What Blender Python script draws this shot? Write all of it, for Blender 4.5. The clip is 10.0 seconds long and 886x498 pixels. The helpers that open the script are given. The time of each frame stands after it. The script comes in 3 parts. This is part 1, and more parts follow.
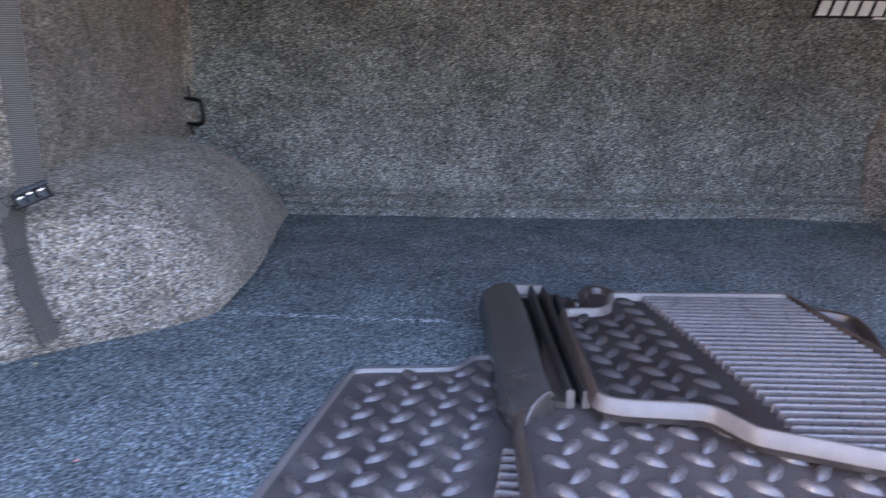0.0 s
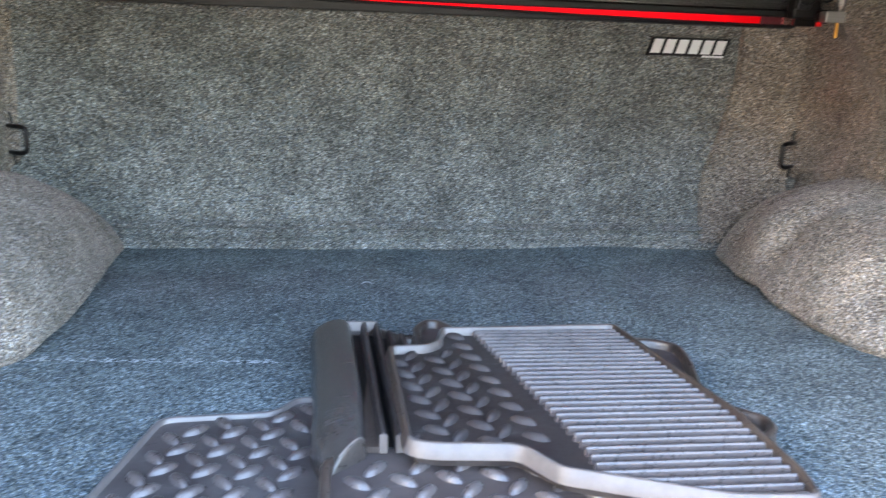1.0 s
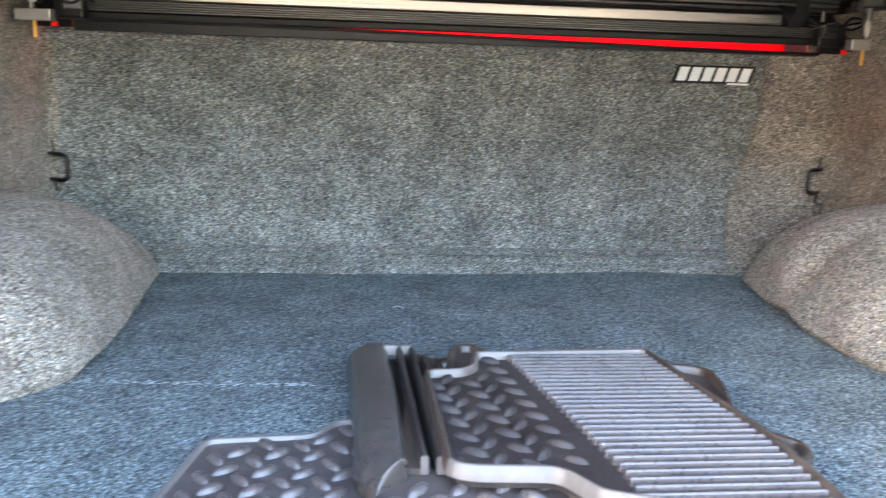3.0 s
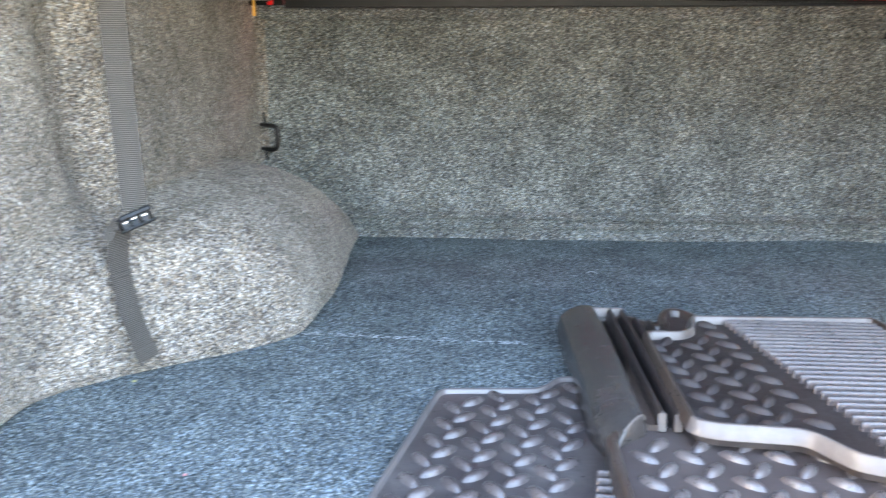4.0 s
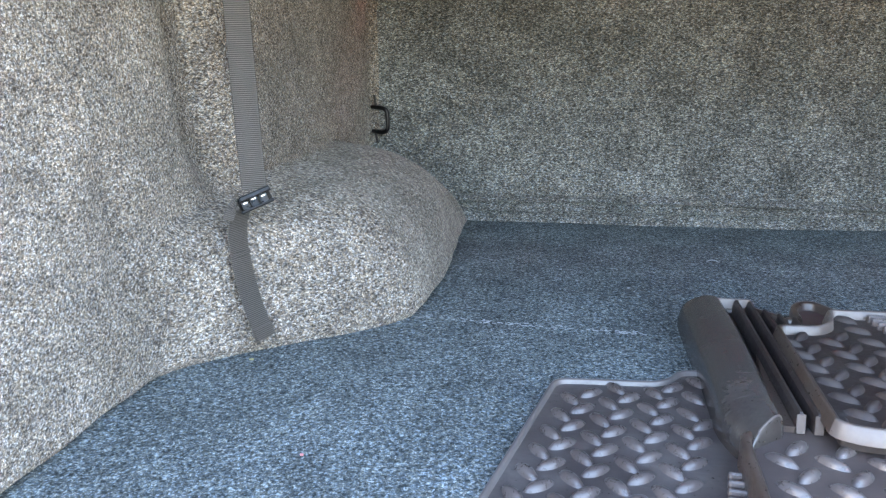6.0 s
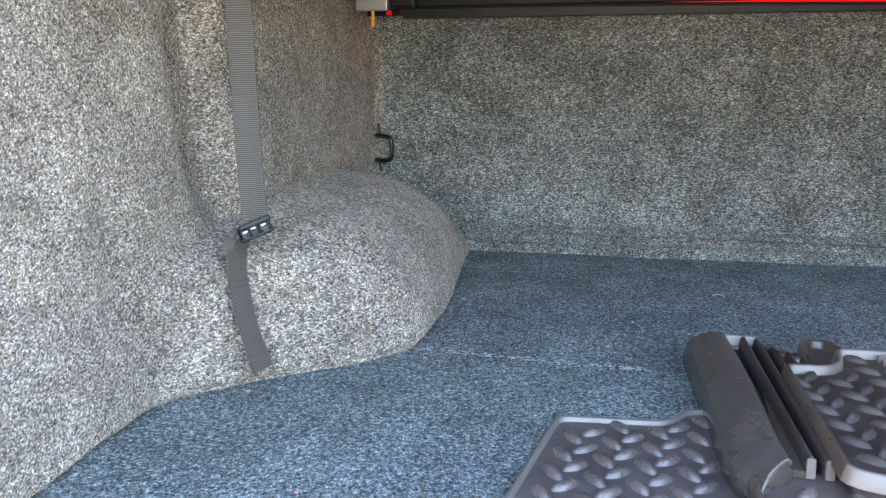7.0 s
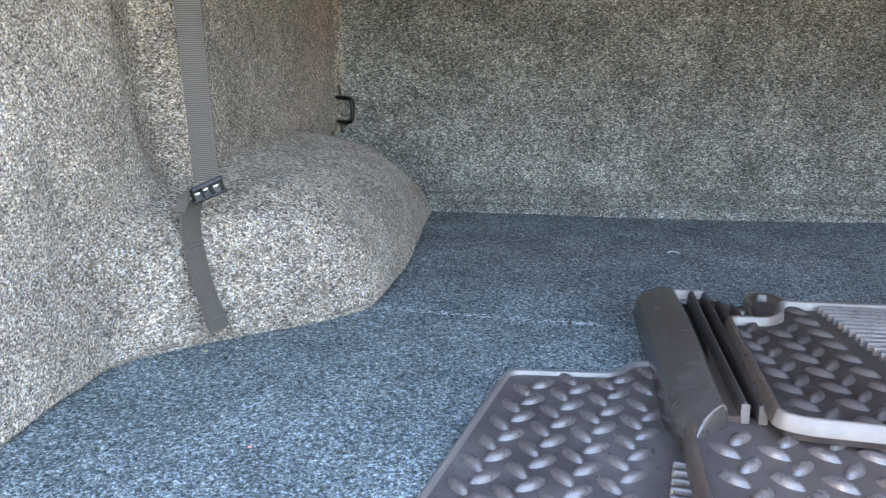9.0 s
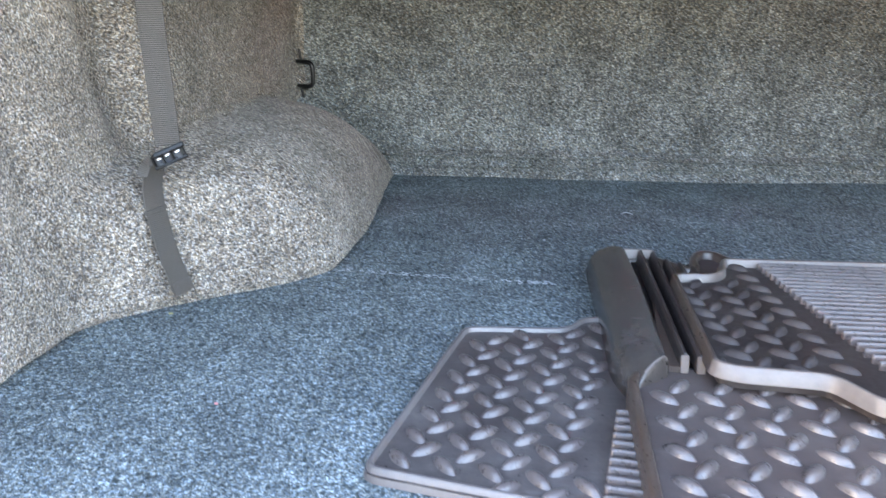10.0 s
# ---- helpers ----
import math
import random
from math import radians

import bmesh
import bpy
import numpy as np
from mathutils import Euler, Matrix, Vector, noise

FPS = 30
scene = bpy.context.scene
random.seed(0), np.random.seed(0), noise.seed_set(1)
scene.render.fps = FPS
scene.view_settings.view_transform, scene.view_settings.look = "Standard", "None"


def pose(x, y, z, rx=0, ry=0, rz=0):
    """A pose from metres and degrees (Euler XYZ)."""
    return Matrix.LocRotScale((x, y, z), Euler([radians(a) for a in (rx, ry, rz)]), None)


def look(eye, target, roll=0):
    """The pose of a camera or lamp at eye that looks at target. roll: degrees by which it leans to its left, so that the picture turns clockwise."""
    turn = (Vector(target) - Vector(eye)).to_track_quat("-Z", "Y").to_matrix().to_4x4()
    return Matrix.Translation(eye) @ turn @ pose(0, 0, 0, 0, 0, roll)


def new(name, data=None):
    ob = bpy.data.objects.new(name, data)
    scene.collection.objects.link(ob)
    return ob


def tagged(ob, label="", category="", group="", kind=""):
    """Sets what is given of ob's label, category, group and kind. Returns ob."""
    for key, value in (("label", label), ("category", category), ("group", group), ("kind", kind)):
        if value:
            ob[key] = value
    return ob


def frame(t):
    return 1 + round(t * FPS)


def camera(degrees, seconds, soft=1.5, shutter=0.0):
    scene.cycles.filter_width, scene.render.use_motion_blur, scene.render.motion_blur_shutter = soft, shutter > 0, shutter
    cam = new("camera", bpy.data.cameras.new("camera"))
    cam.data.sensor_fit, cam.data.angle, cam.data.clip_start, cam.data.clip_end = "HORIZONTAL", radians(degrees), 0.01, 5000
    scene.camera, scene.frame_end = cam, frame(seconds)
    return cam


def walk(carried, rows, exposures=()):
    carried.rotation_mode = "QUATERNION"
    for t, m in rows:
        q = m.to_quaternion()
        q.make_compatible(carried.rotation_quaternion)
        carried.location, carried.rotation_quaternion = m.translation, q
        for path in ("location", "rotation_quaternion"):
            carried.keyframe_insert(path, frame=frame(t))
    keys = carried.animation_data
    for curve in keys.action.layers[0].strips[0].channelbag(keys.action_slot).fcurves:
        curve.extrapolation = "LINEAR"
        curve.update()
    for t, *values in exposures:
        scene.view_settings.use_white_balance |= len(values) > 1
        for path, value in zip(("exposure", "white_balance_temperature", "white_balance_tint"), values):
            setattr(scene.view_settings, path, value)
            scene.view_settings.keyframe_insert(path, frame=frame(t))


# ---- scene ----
cam = camera(59.1, 10.0, soft=1.2, shutter=0.5)
PATH = [
    (0, (-0.268, 0.293, 0.446), (-0.304, 2.209, -0.126), 0.7),
    (0.5, (-0.222, 0.319, 0.447), (-0.11, 2.242, -0.091), 1.8),
    (1, (-0.18, 0.32, 0.456), (0.064, 2.239, -0.049), 2.1),
    (1.5, (-0.151, 0.323, 0.462), (0.226, 2.236, 0.015), 2.8),
    (2, (-0.135, 0.33, 0.463), (0.27, 2.243, 0.046), 2.9),
    (2.2, (-0.139, 0.325, 0.465), (0.25, 2.244, 0.056), 2.8),
    (3.3, (-0.24, 0.292, 0.458), (-0.142, 2.234, -0.01), 1.3),
    (3.5, (-0.261, 0.285, 0.452), (-0.235, 2.226, -0.03), 0.9),
    (4, (-0.322, 0.271, 0.455), (-0.47, 2.196, -0.067), -0.1),
    (4.5, (-0.353, 0.265, 0.454), (-0.628, 2.168, -0.095), -0.9),
    (5, (-0.357, 0.265, 0.445), (-0.712, 2.15, -0.12), -1.3),
    (5.5, (-0.349, 0.277, 0.448), (-0.74, 2.154, -0.121), -1.4),
    (6.8, (-0.348, 0.311, 0.444), (-0.752, 2.204, -0.061), -0.7),
    (7, (-0.35, 0.312, 0.45), (-0.757, 2.207, -0.042), -0.5),
    (7.5, (-0.348, 0.318, 0.45), (-0.753, 2.216, -0.033), -0.4),
    (8, (-0.331, 0.307, 0.446), (-0.723, 2.204, -0.052), -0.5),
    (8.5, (-0.325, 0.305, 0.449), (-0.698, 2.196, -0.083), -0.6),
    (9, (-0.317, 0.303, 0.446), (-0.66, 2.186, -0.134), -0.7),
    (9.5, (-0.318, 0.3, 0.457), (-0.623, 2.179, -0.156), -0.5),
    (10, (-0.301, 0.271, 0.456), (-0.555, 2.138, -0.215), -0.4),
]
EXPOSURES = [(0, 4.92, 6800, 25), (0.5, 5.42, 7300, 15), (1, 5.67, 7130, 12), (2, 5.87, 7130, 10),
             (3.5, 5.97, 7550, 12), (4.5, 5.72, 7600, 12), (5, 5.57, 7500, 13), (5.5, 5.47, 7500, 13),
             (7, 5.54, 7550, 13), (8.5, 5.52, 7600, 13), (9, 5.59, 7650, 13), (10, 5.62, 7700, 14)]
walk(cam, [(t, look(eye, target, roll)) for t, eye, target, roll in PATH], EXPOSURES)

# ---- world, sun, exposure ----
SUN_DIR = Vector((0.52, 0.68, 0.48)).normalized()
world = bpy.data.worlds.new("sky")
scene.world = world
world.use_nodes = True
wn = world.node_tree.nodes
sky = wn.new("ShaderNodeTexSky")
sky.sky_type = "NISHITA"
sky.sun_disc = False
sky.sun_elevation = math.asin(SUN_DIR.z)
sky.sun_rotation = math.atan2(SUN_DIR.x, SUN_DIR.y)
world.node_tree.links.new(sky.outputs[0], wn["Background"].inputs[0])
wn["Background"].inputs[1].default_value = 0.10
sun = new("sun", bpy.data.lights.new("sun", "SUN"))
sun.data.energy = 5.0
sun.data.angle = radians(0.5)
sun.data.color = (1.0, 0.91, 0.80)
sun.matrix_world = look(SUN_DIR * 20, (0, 0, 0))


# ---- materials ----
def material(name, rough=0.6, metal=0.0, base=(0.5, 0.5, 0.5)):
    m = bpy.data.materials.new(name)
    m.use_nodes = True
    b = m.node_tree.nodes["Principled BSDF"]
    b.inputs["Roughness"].default_value = rough
    b.inputs["Metallic"].default_value = metal
    b.inputs["Base Color"].default_value = (*base, 1)
    return m, m.node_tree.nodes, m.node_tree.links, b


def noise_node(n, l, vec, scale, detail=2.0, rough=0.5):
    t = n.new("ShaderNodeTexNoise")
    t.inputs["Scale"].default_value = scale
    t.inputs["Detail"].default_value = detail
    t.inputs["Roughness"].default_value = rough
    l.new(vec, t.inputs["Vector"])
    return t.outputs["Fac"]


def ramp_node(n, l, fac, stops):
    r = n.new("ShaderNodeValToRGB")
    e = r.color_ramp.elements
    while len(e) < len(stops):
        e.new(0.5)
    for el, (p, c) in zip(e, stops):
        el.position, el.color = p, (*c, 1)
    l.new(fac, r.inputs["Fac"])
    return r.outputs["Color"]


def mix_node(n, l, kind, fac, a, b):
    m = n.new("ShaderNodeMix")
    m.data_type, m.blend_type = "RGBA", kind
    for socket, value in ((m.inputs[0], fac), (m.inputs[6], a), (m.inputs[7], b)):
        if isinstance(value, (int, float)):
            socket.default_value = value
        elif isinstance(value, tuple):
            socket.default_value = (*value, 1)
        else:
            l.new(value, socket)
    return m.outputs[2]


def bump_node(n, l, b, height, strength, distance):
    bp = n.new("ShaderNodeBump")
    bp.inputs["Strength"].default_value = strength
    bp.inputs["Distance"].default_value = distance
    l.new(height, bp.inputs["Height"])
    l.new(bp.outputs[0], b.inputs["Normal"])


def world_vec(n):
    return n.new("ShaderNodeNewGeometry").outputs["Position"]


def carpet(name, dark, mid, pale, scale, lay, sheen=0.0):
    """Needle-felt carpet: dark, mid and pale fibres in a fine fleck, with broad soft wear."""
    m, n, l, b = material(name, 0.95)
    b.inputs["Specular IOR Level"].default_value = 0.15
    b.inputs["Sheen Weight"].default_value = sheen
    b.inputs["Sheen Roughness"].default_value = 0.5
    v = world_vec(n)
    # the pile leans along the bed, so its flecks are drawn out that way
    pile = n.new("ShaderNodeVectorMath")
    pile.operation = "MULTIPLY"
    l.new(v, pile.inputs[0])
    pile.inputs[1].default_value = lay
    # short curled fibres: stretched noise in several directions, the strongest on top
    warp = n.new("ShaderNodeTexNoise")
    warp.inputs["Scale"].default_value, warp.inputs["Detail"].default_value = 150, 1
    l.new(v, warp.inputs["Vector"])
    bent = n.new("ShaderNodeVectorMath")
    bent.operation = "MULTIPLY_ADD"
    l.new(warp.outputs["Color"], bent.inputs[0])
    bent.inputs[1].default_value = (0.004, 0.004, 0.004)
    l.new(pile.outputs[0], bent.inputs[2])
    fine = None
    for turn in ((20, 35, 10), (65, -20, 75), (-40, 60, 130)):
        mp = n.new("ShaderNodeMapping")
        mp.inputs["Rotation"].default_value = [radians(q) for q in turn]
        mp.inputs["Scale"].default_value = (0.48, 1.0, 1.0)
        l.new(bent.outputs[0], mp.inputs["Vector"])
        f = noise_node(n, l, mp.outputs[0], scale, 2, 0.7)
        if fine is None:
            fine = f
        else:
            top = n.new("ShaderNodeMath")
            top.operation = "MAXIMUM"
            l.new(fine, top.inputs[0])
            l.new(f, top.inputs[1])
            fine = top.outputs[0]
    col = ramp_node(n, l, fine, [(0.463, dark), (0.595, mid), (0.727, pale)])
    broad = noise_node(n, l, v, 9, 4, 0.6)
    wear = ramp_node(n, l, broad, [(0.3, (0.68, 0.68, 0.68)), (0.7, (1.27, 1.27, 1.27))])
    col = mix_node(n, l, "MULTIPLY", 1.0, col, wear)
    clump = noise_node(n, l, v, 75, 3, 0.6)
    tone = ramp_node(n, l, clump, [(0.32, (0.70, 0.70, 0.70)), (0.68, (1.28, 1.28, 1.28))])
    col = mix_node(n, l, "MULTIPLY", 1.0, col, tone)
    # single fibres run warmer or cooler than their neighbours
    hue = ramp_node(n, l, noise_node(n, l, v, 260, 1, 0.5), [(0.36, (1.10, 1.0, 0.88)), (0.64, (0.91, 1.0, 1.11))])
    col = mix_node(n, l, "MULTIPLY", 1.0, col, hue)
    l.new(col, b.inputs["Base Color"])
    bright = tuple(min(1.0, 1.5 * c) for c in pale)
    l.new(ramp_node(n, l, fine, [(0.46, tuple(0.14 * c for c in pale)), (0.74, bright)]), b.inputs["Sheen Tint"])
    bump_node(n, l, b, fine, 0.7, 0.003)
    return m


CARPET = carpet("grey_carpet", (0.038, 0.040, 0.0385), (0.158, 0.159, 0.148), (0.52, 0.522, 0.50), 340, (1.0, 0.8, 1.0), 0.45)
# same carpet as the front; warm, brighter side light is put into its colour
CARPET_SIDE_LIT = carpet("warm_lit_side_carpet", (0.050, 0.044, 0.038), (0.212, 0.182, 0.155), (0.63, 0.565, 0.50), 330, (1.0, 0.8, 1.0), 0.45)
# blue skylight on the grey floor is tinted into these fibre colours
CARPET_FLOOR_SKY = carpet("sky_tint_floor_carpet", (0.026, 0.034, 0.0355), (0.112, 0.132, 0.138), (0.37, 0.425, 0.437), 390, (1.0, 0.58, 1.0), 0.2)


def rubber(name, base, rough, dust=0.03, gloss=0.5, scuff=0.0, grit=0.25, grain=1.0):
    """Rubber or plastic with dust in broad patches, fine grime and a few scuffs."""
    m, n, l, b = material(name, rough)
    b.inputs["Specular IOR Level"].default_value = gloss
    v = world_vec(n)
    dirt = noise_node(n, l, v, 13, 5, 0.65)
    grime = noise_node(n, l, v, 150, 4, 0.7)
    dusty = tuple(c + dust * k for c, k in zip(base, (1.0, 0.92, 0.86)))
    col = ramp_node(n, l, dirt, [(0.38, base), (0.72, dusty)])
    spots = ramp_node(n, l, grime, [(0.35, (1 - grit,) * 3), (0.7, (1 + grit, 1 + 0.92 * grit, 1 + 0.8 * grit))])
    col = mix_node(n, l, "MULTIPLY", 1.0, col, spots)
    if scuff:
        mp = n.new("ShaderNodeMapping")
        mp.inputs["Scale"].default_value = (14, 90, 60)
        mp.inputs["Rotation"].default_value = (0, 0, 0.7)
        l.new(v, mp.inputs["Vector"])
        marks = ramp_node(n, l, noise_node(n, l, mp.outputs[0], 1.0, 4, 0.6), [(0.60, (0, 0, 0)), (0.72, (1, 1, 1))])
        col = mix_node(n, l, "ADD", scuff, col, marks)
    l.new(col, b.inputs["Base Color"])
    rr = ramp_node(n, l, grime, [(0.3, (rough - 0.08 * grain,) * 3), (0.7, (rough + 0.14 * grain,) * 3)])
    l.new(rr, b.inputs["Roughness"])
    bump_node(n, l, b, noise_node(n, l, v, 400, 2, 0.5), 0.10 * grain, 0.0006)
    return m


RUBBER = rubber("worn_rubber", (0.027, 0.0190, 0.018), 0.44, 0.026, 0.45, 0.03)
RUBBER_DUSTY = rubber("dusty_rubber", (0.052, 0.043, 0.043), 0.34, 0.05, 0.55, 0.03)
RUBBER_BROWN = rubber("brown_dusty_rubber", (0.056, 0.041, 0.039), 0.46, 0.030, 0.5, 0.03)
RUBBER_WORN = rubber("worn_tread_rubber", (0.074, 0.059, 0.057), 0.29, 0.035, 0.6, 0.0, 0.12)
# rubber facing the rear: the light on it is put into a paler colour
RUBBER_LIT = rubber("rear_lit_rubber", (0.098, 0.078, 0.070), 0.40, 0.05, 0.6, 0.0, 0.08)
# paler than its mat: the light on the near rim is in this colour
RUBBER_PALE = rubber("grey_lit_rubber", (0.105, 0.090, 0.086), 0.36, 0.03, 0.6, 0.0, 0.1)
RUBBER_TREAD = rubber("dark_tread_rubber", (0.036, 0.027, 0.026), 0.58, 0.02, 0.3, 0.0, 0.15)
RUBBER_SCUFFED = rubber("tan_scuffed_rubber", (0.034, 0.026, 0.023), 0.30, 0.04, 0.6, 0.0, 0.2)
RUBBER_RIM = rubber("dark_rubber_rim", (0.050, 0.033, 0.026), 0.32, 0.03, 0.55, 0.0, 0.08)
RUBBER_GLOSS = rubber("glossy_scuffed_rubber", (0.038, 0.032, 0.030), 0.21, 0.035, 0.8, 0.035, 0.12, 0.4)
RUBBER_BLACK = rubber("black_rubber", (0.005, 0.005, 0.0055), 0.5, 0.004, 0.3)
PLASTIC = rubber("black_plastic", (0.0035, 0.0035, 0.004), 0.4, 0.003, 0.3)
PLASTIC_GREY = rubber("faded_black_plastic", (0.016, 0.016, 0.020), 0.42, 0.008, 0.4)
FABRIC_UNDER = rubber("cover_lining", (0.028, 0.028, 0.034), 0.75, 0.008, 0.2)
DARK_ALU = rubber("black_anodised", (0.024, 0.022, 0.023), 0.30, 0.005, 0.55)


def metal(name, base, rough):
    m, n, l, b = material(name, rough, 1.0, base)
    mp = n.new("ShaderNodeMapping")
    mp.inputs["Scale"].default_value = (3, 400, 400)
    l.new(world_vec(n), mp.inputs["Vector"])
    g = noise_node(n, l, mp.outputs[0], 1.0, 3)
    rr = ramp_node(n, l, g, [(0.3, (rough * 0.7,) * 3), (0.7, (rough * 1.4,) * 3)])
    l.new(rr, b.inputs["Roughness"])
    return m


ALU = metal("brushed_aluminium", (0.36, 0.35, 0.33), 0.36)
CLAMP_ALU = metal("cast_aluminium", (0.45, 0.44, 0.42), 0.42)
GREY_ALU = metal("dull_aluminium", (0.15, 0.148, 0.142), 0.45)
STEEL = metal("zinc_steel", (0.16, 0.16, 0.16), 0.35)
BRIGHT_STEEL = metal("worn_bright_steel", (0.38, 0.38, 0.39), 0.30)
DULL_STEEL = metal("dull_steel", (0.11, 0.11, 0.11), 0.35)
BRASS, *_ = material("yellow_zinc", 0.4, 0.4, (0.66, 0.34, 0.06))
BLACK_STEEL, *_ = material("black_painted_steel", 0.28, 0.0, (0.004, 0.004, 0.0045))
WHITE, *_ = material("white_stitching", 0.6, 0.0, (0.8, 0.8, 0.8))
PATCH, *_ = material("black_patch_cloth", 0.85, 0.0, (0.01, 0.01, 0.012))
LINT, *_ = material("pale_lint", 0.9, 0.0, (0.34, 0.37, 0.39))
LEAF, *_ = material("dry_leaf", 0.8, 0.0, (0.33, 0.31, 0.16))
PINK, *_ = material("pink_crumb", 0.8, 0.0, (0.55, 0.22, 0.22))
RED, _n, _l, RED_B = material("red_car_paint", 0.35, 0.0, (0.85, 0.002, 0.004))
RED_B.inputs["Specular IOR Level"].default_value = 0.25


def webbing():
    m, n, l, b = material("grey_webbing", 0.7)
    tc = n.new("ShaderNodeTexCoord").outputs["UV"]
    w = n.new("ShaderNodeTexWave")
    w.wave_type, w.bands_direction = "BANDS", "Y"
    w.inputs["Scale"].default_value = 122.0
    w.inputs["Distortion"].default_value = 0.4
    l.new(tc, w.inputs["Vector"])
    col = ramp_node(n, l, w.outputs["Fac"], [(0.2, (0.030, 0.027, 0.024)), (0.8, (0.112, 0.096, 0.083))])
    l.new(col, b.inputs["Base Color"])
    bump_node(n, l, b, w.outputs["Fac"], 0.6, 0.001)
    return m


WEB = webbing()


def ground_material():
    m, n, l, b = material("concrete", 0.9)
    col = ramp_node(n, l, noise_node(n, l, world_vec(n), 1.5, 8, 0.6), [(0.3, (0.13, 0.124, 0.112)), (0.7, (0.19, 0.18, 0.162))])
    l.new(col, b.inputs["Base Color"])
    return m


GROUND = ground_material()


# ---- mesh helpers ----
def mesh_object(name, bm, mat, parent=None, label="", smooth=True):
    me = bpy.data.meshes.new(name)
    bmesh.ops.recalc_face_normals(bm, faces=bm.faces)
    bm.to_mesh(me)
    bm.free()
    me.materials.append(mat)
    for p in me.polygons:
        p.use_smooth = smooth
    if smooth:
        me.set_sharp_from_angle(angle=radians(55))
    ob = new(name, me)
    if parent is not None:
        ob.parent = parent
    if label:
        ob["label"] = label
    return ob


def part(name, bm, mat, parent, label="", smooth=False):
    return mesh_object(name, bm, mat, parent, label, smooth)


def empty(name, at, label, category, group=""):
    ob = new(name)
    ob.location = at
    ob.empty_display_size = 0.05
    return tagged(ob, label, category, group)


def shift(bm, at):
    bmesh.ops.translate(bm, verts=bm.verts, vec=at)
    return bm


def box(size, at=(0, 0, 0), bevel=0.002, seg=2, turn=(0, 0, 0)):
    bm = bmesh.new()
    bmesh.ops.create_cube(bm, size=1)
    bmesh.ops.scale(bm, verts=bm.verts, vec=size)
    if bevel:
        bmesh.ops.bevel(bm, geom=bm.edges[:], offset=bevel, segments=seg, affect="EDGES", profile=0.5)
    bmesh.ops.transform(bm, matrix=pose(*at, *turn), verts=bm.verts)
    return bm


def rod(r, a, b, seg=14):
    bm = bmesh.new()
    a, b = Vector(a), Vector(b)
    bmesh.ops.create_cone(bm, cap_ends=True, segments=seg, radius1=r, radius2=r, depth=(b - a).length)
    q = (b - a).to_track_quat("Z", "Y").to_matrix().to_4x4()
    bmesh.ops.transform(bm, matrix=Matrix.Translation((a + b) / 2) @ q, verts=bm.verts)
    return bm


def smooth_line(pts, steps=6, closed=False):
    """Catmull-Rom through the points."""
    pts = [Vector(p) for p in pts]
    k = len(pts)
    out = []
    for i in range(k if closed else k - 1):
        p0 = pts[(i - 1) % k] if closed or i > 0 else pts[0]
        p1, p2 = pts[i], pts[(i + 1) % k]
        p3 = pts[(i + 2) % k] if closed or i + 2 < k else pts[-1]
        for j in range(steps):
            t = j / steps
            out.append(0.5 * (2 * p1 + (p2 - p0) * t + (2 * p0 - 5 * p1 + 4 * p2 - p3) * t * t + (3 * p1 - p0 - 3 * p2 + p3) * t ** 3))
    if not closed:
        out.append(pts[-1])
    return out


def tube(pts, r, seg=10):
    bm = bmesh.new()
    rings = []
    for i, p in enumerate(pts):
        d = (pts[min(i + 1, len(pts) - 1)] - pts[max(i - 1, 0)]).normalized()
        a = d.orthogonal().normalized() if i == 0 else (a - d * a.dot(d)).normalized()
        c = d.cross(a)
        rings.append([bm.verts.new(p + r * (math.cos(2 * math.pi * k / seg) * a + math.sin(2 * math.pi * k / seg) * c)) for k in range(seg)])
    for r0, r1 in zip(rings, rings[1:]):
        for k in range(seg):
            bm.faces.new((r0[k], r0[(k + 1) % seg], r1[(k + 1) % seg], r1[k]))
    bm.faces.new(rings[0][::-1])
    bm.faces.new(rings[-1])
    return bm


def rounded(pts, radius=0.02, seg=5):
    """A closed outline with its corners rounded."""
    out = []
    k = len(pts)
    for i in range(k):
        p0, p1, p2 = (Vector(pts[(i + j) % k]) for j in (-1, 0, 1))
        r = min(radius, 0.45 * (p0 - p1).length, 0.45 * (p2 - p1).length)
        a, b = p1 + (p0 - p1).normalized() * r, p1 + (p2 - p1).normalized() * r
        for j in range(seg + 1):
            t = j / seg
            out.append((1 - t) ** 2 * a + 2 * t * (1 - t) * p1 + t * t * b)
    return out


def inset(loop, w):
    """The outline (anticlockwise) moved inwards by w."""
    k = len(loop)
    out = []
    for i in range(k):
        d1, d2 = (loop[i] - loop[i - 1]), (loop[(i + 1) % k] - loop[i])
        n1, n2 = Vector((-d1.y, d1.x)), Vector((-d2.y, d2.x))
        nn = (n1.normalized() + n2.normalized())
        nn = nn.normalized() if nn.length > 1e-6 else n1.normalized()
        c = max(0.5, nn.dot(n2.normalized()))
        out.append(loop[i] + nn * w / c)
    return out


def plate(loop, z0, z1):
    bm = bmesh.new()
    lo = [bm.verts.new((p.x, p.y, z0)) for p in loop]
    hi = [bm.verts.new((p.x, p.y, z1)) for p in loop]
    k = len(loop)
    for i in range(k):
        bm.faces.new((lo[i], lo[(i + 1) % k], hi[(i + 1) % k], hi[i]))
    bm.faces.new(hi)
    bm.faces.new(lo[::-1])
    return bm


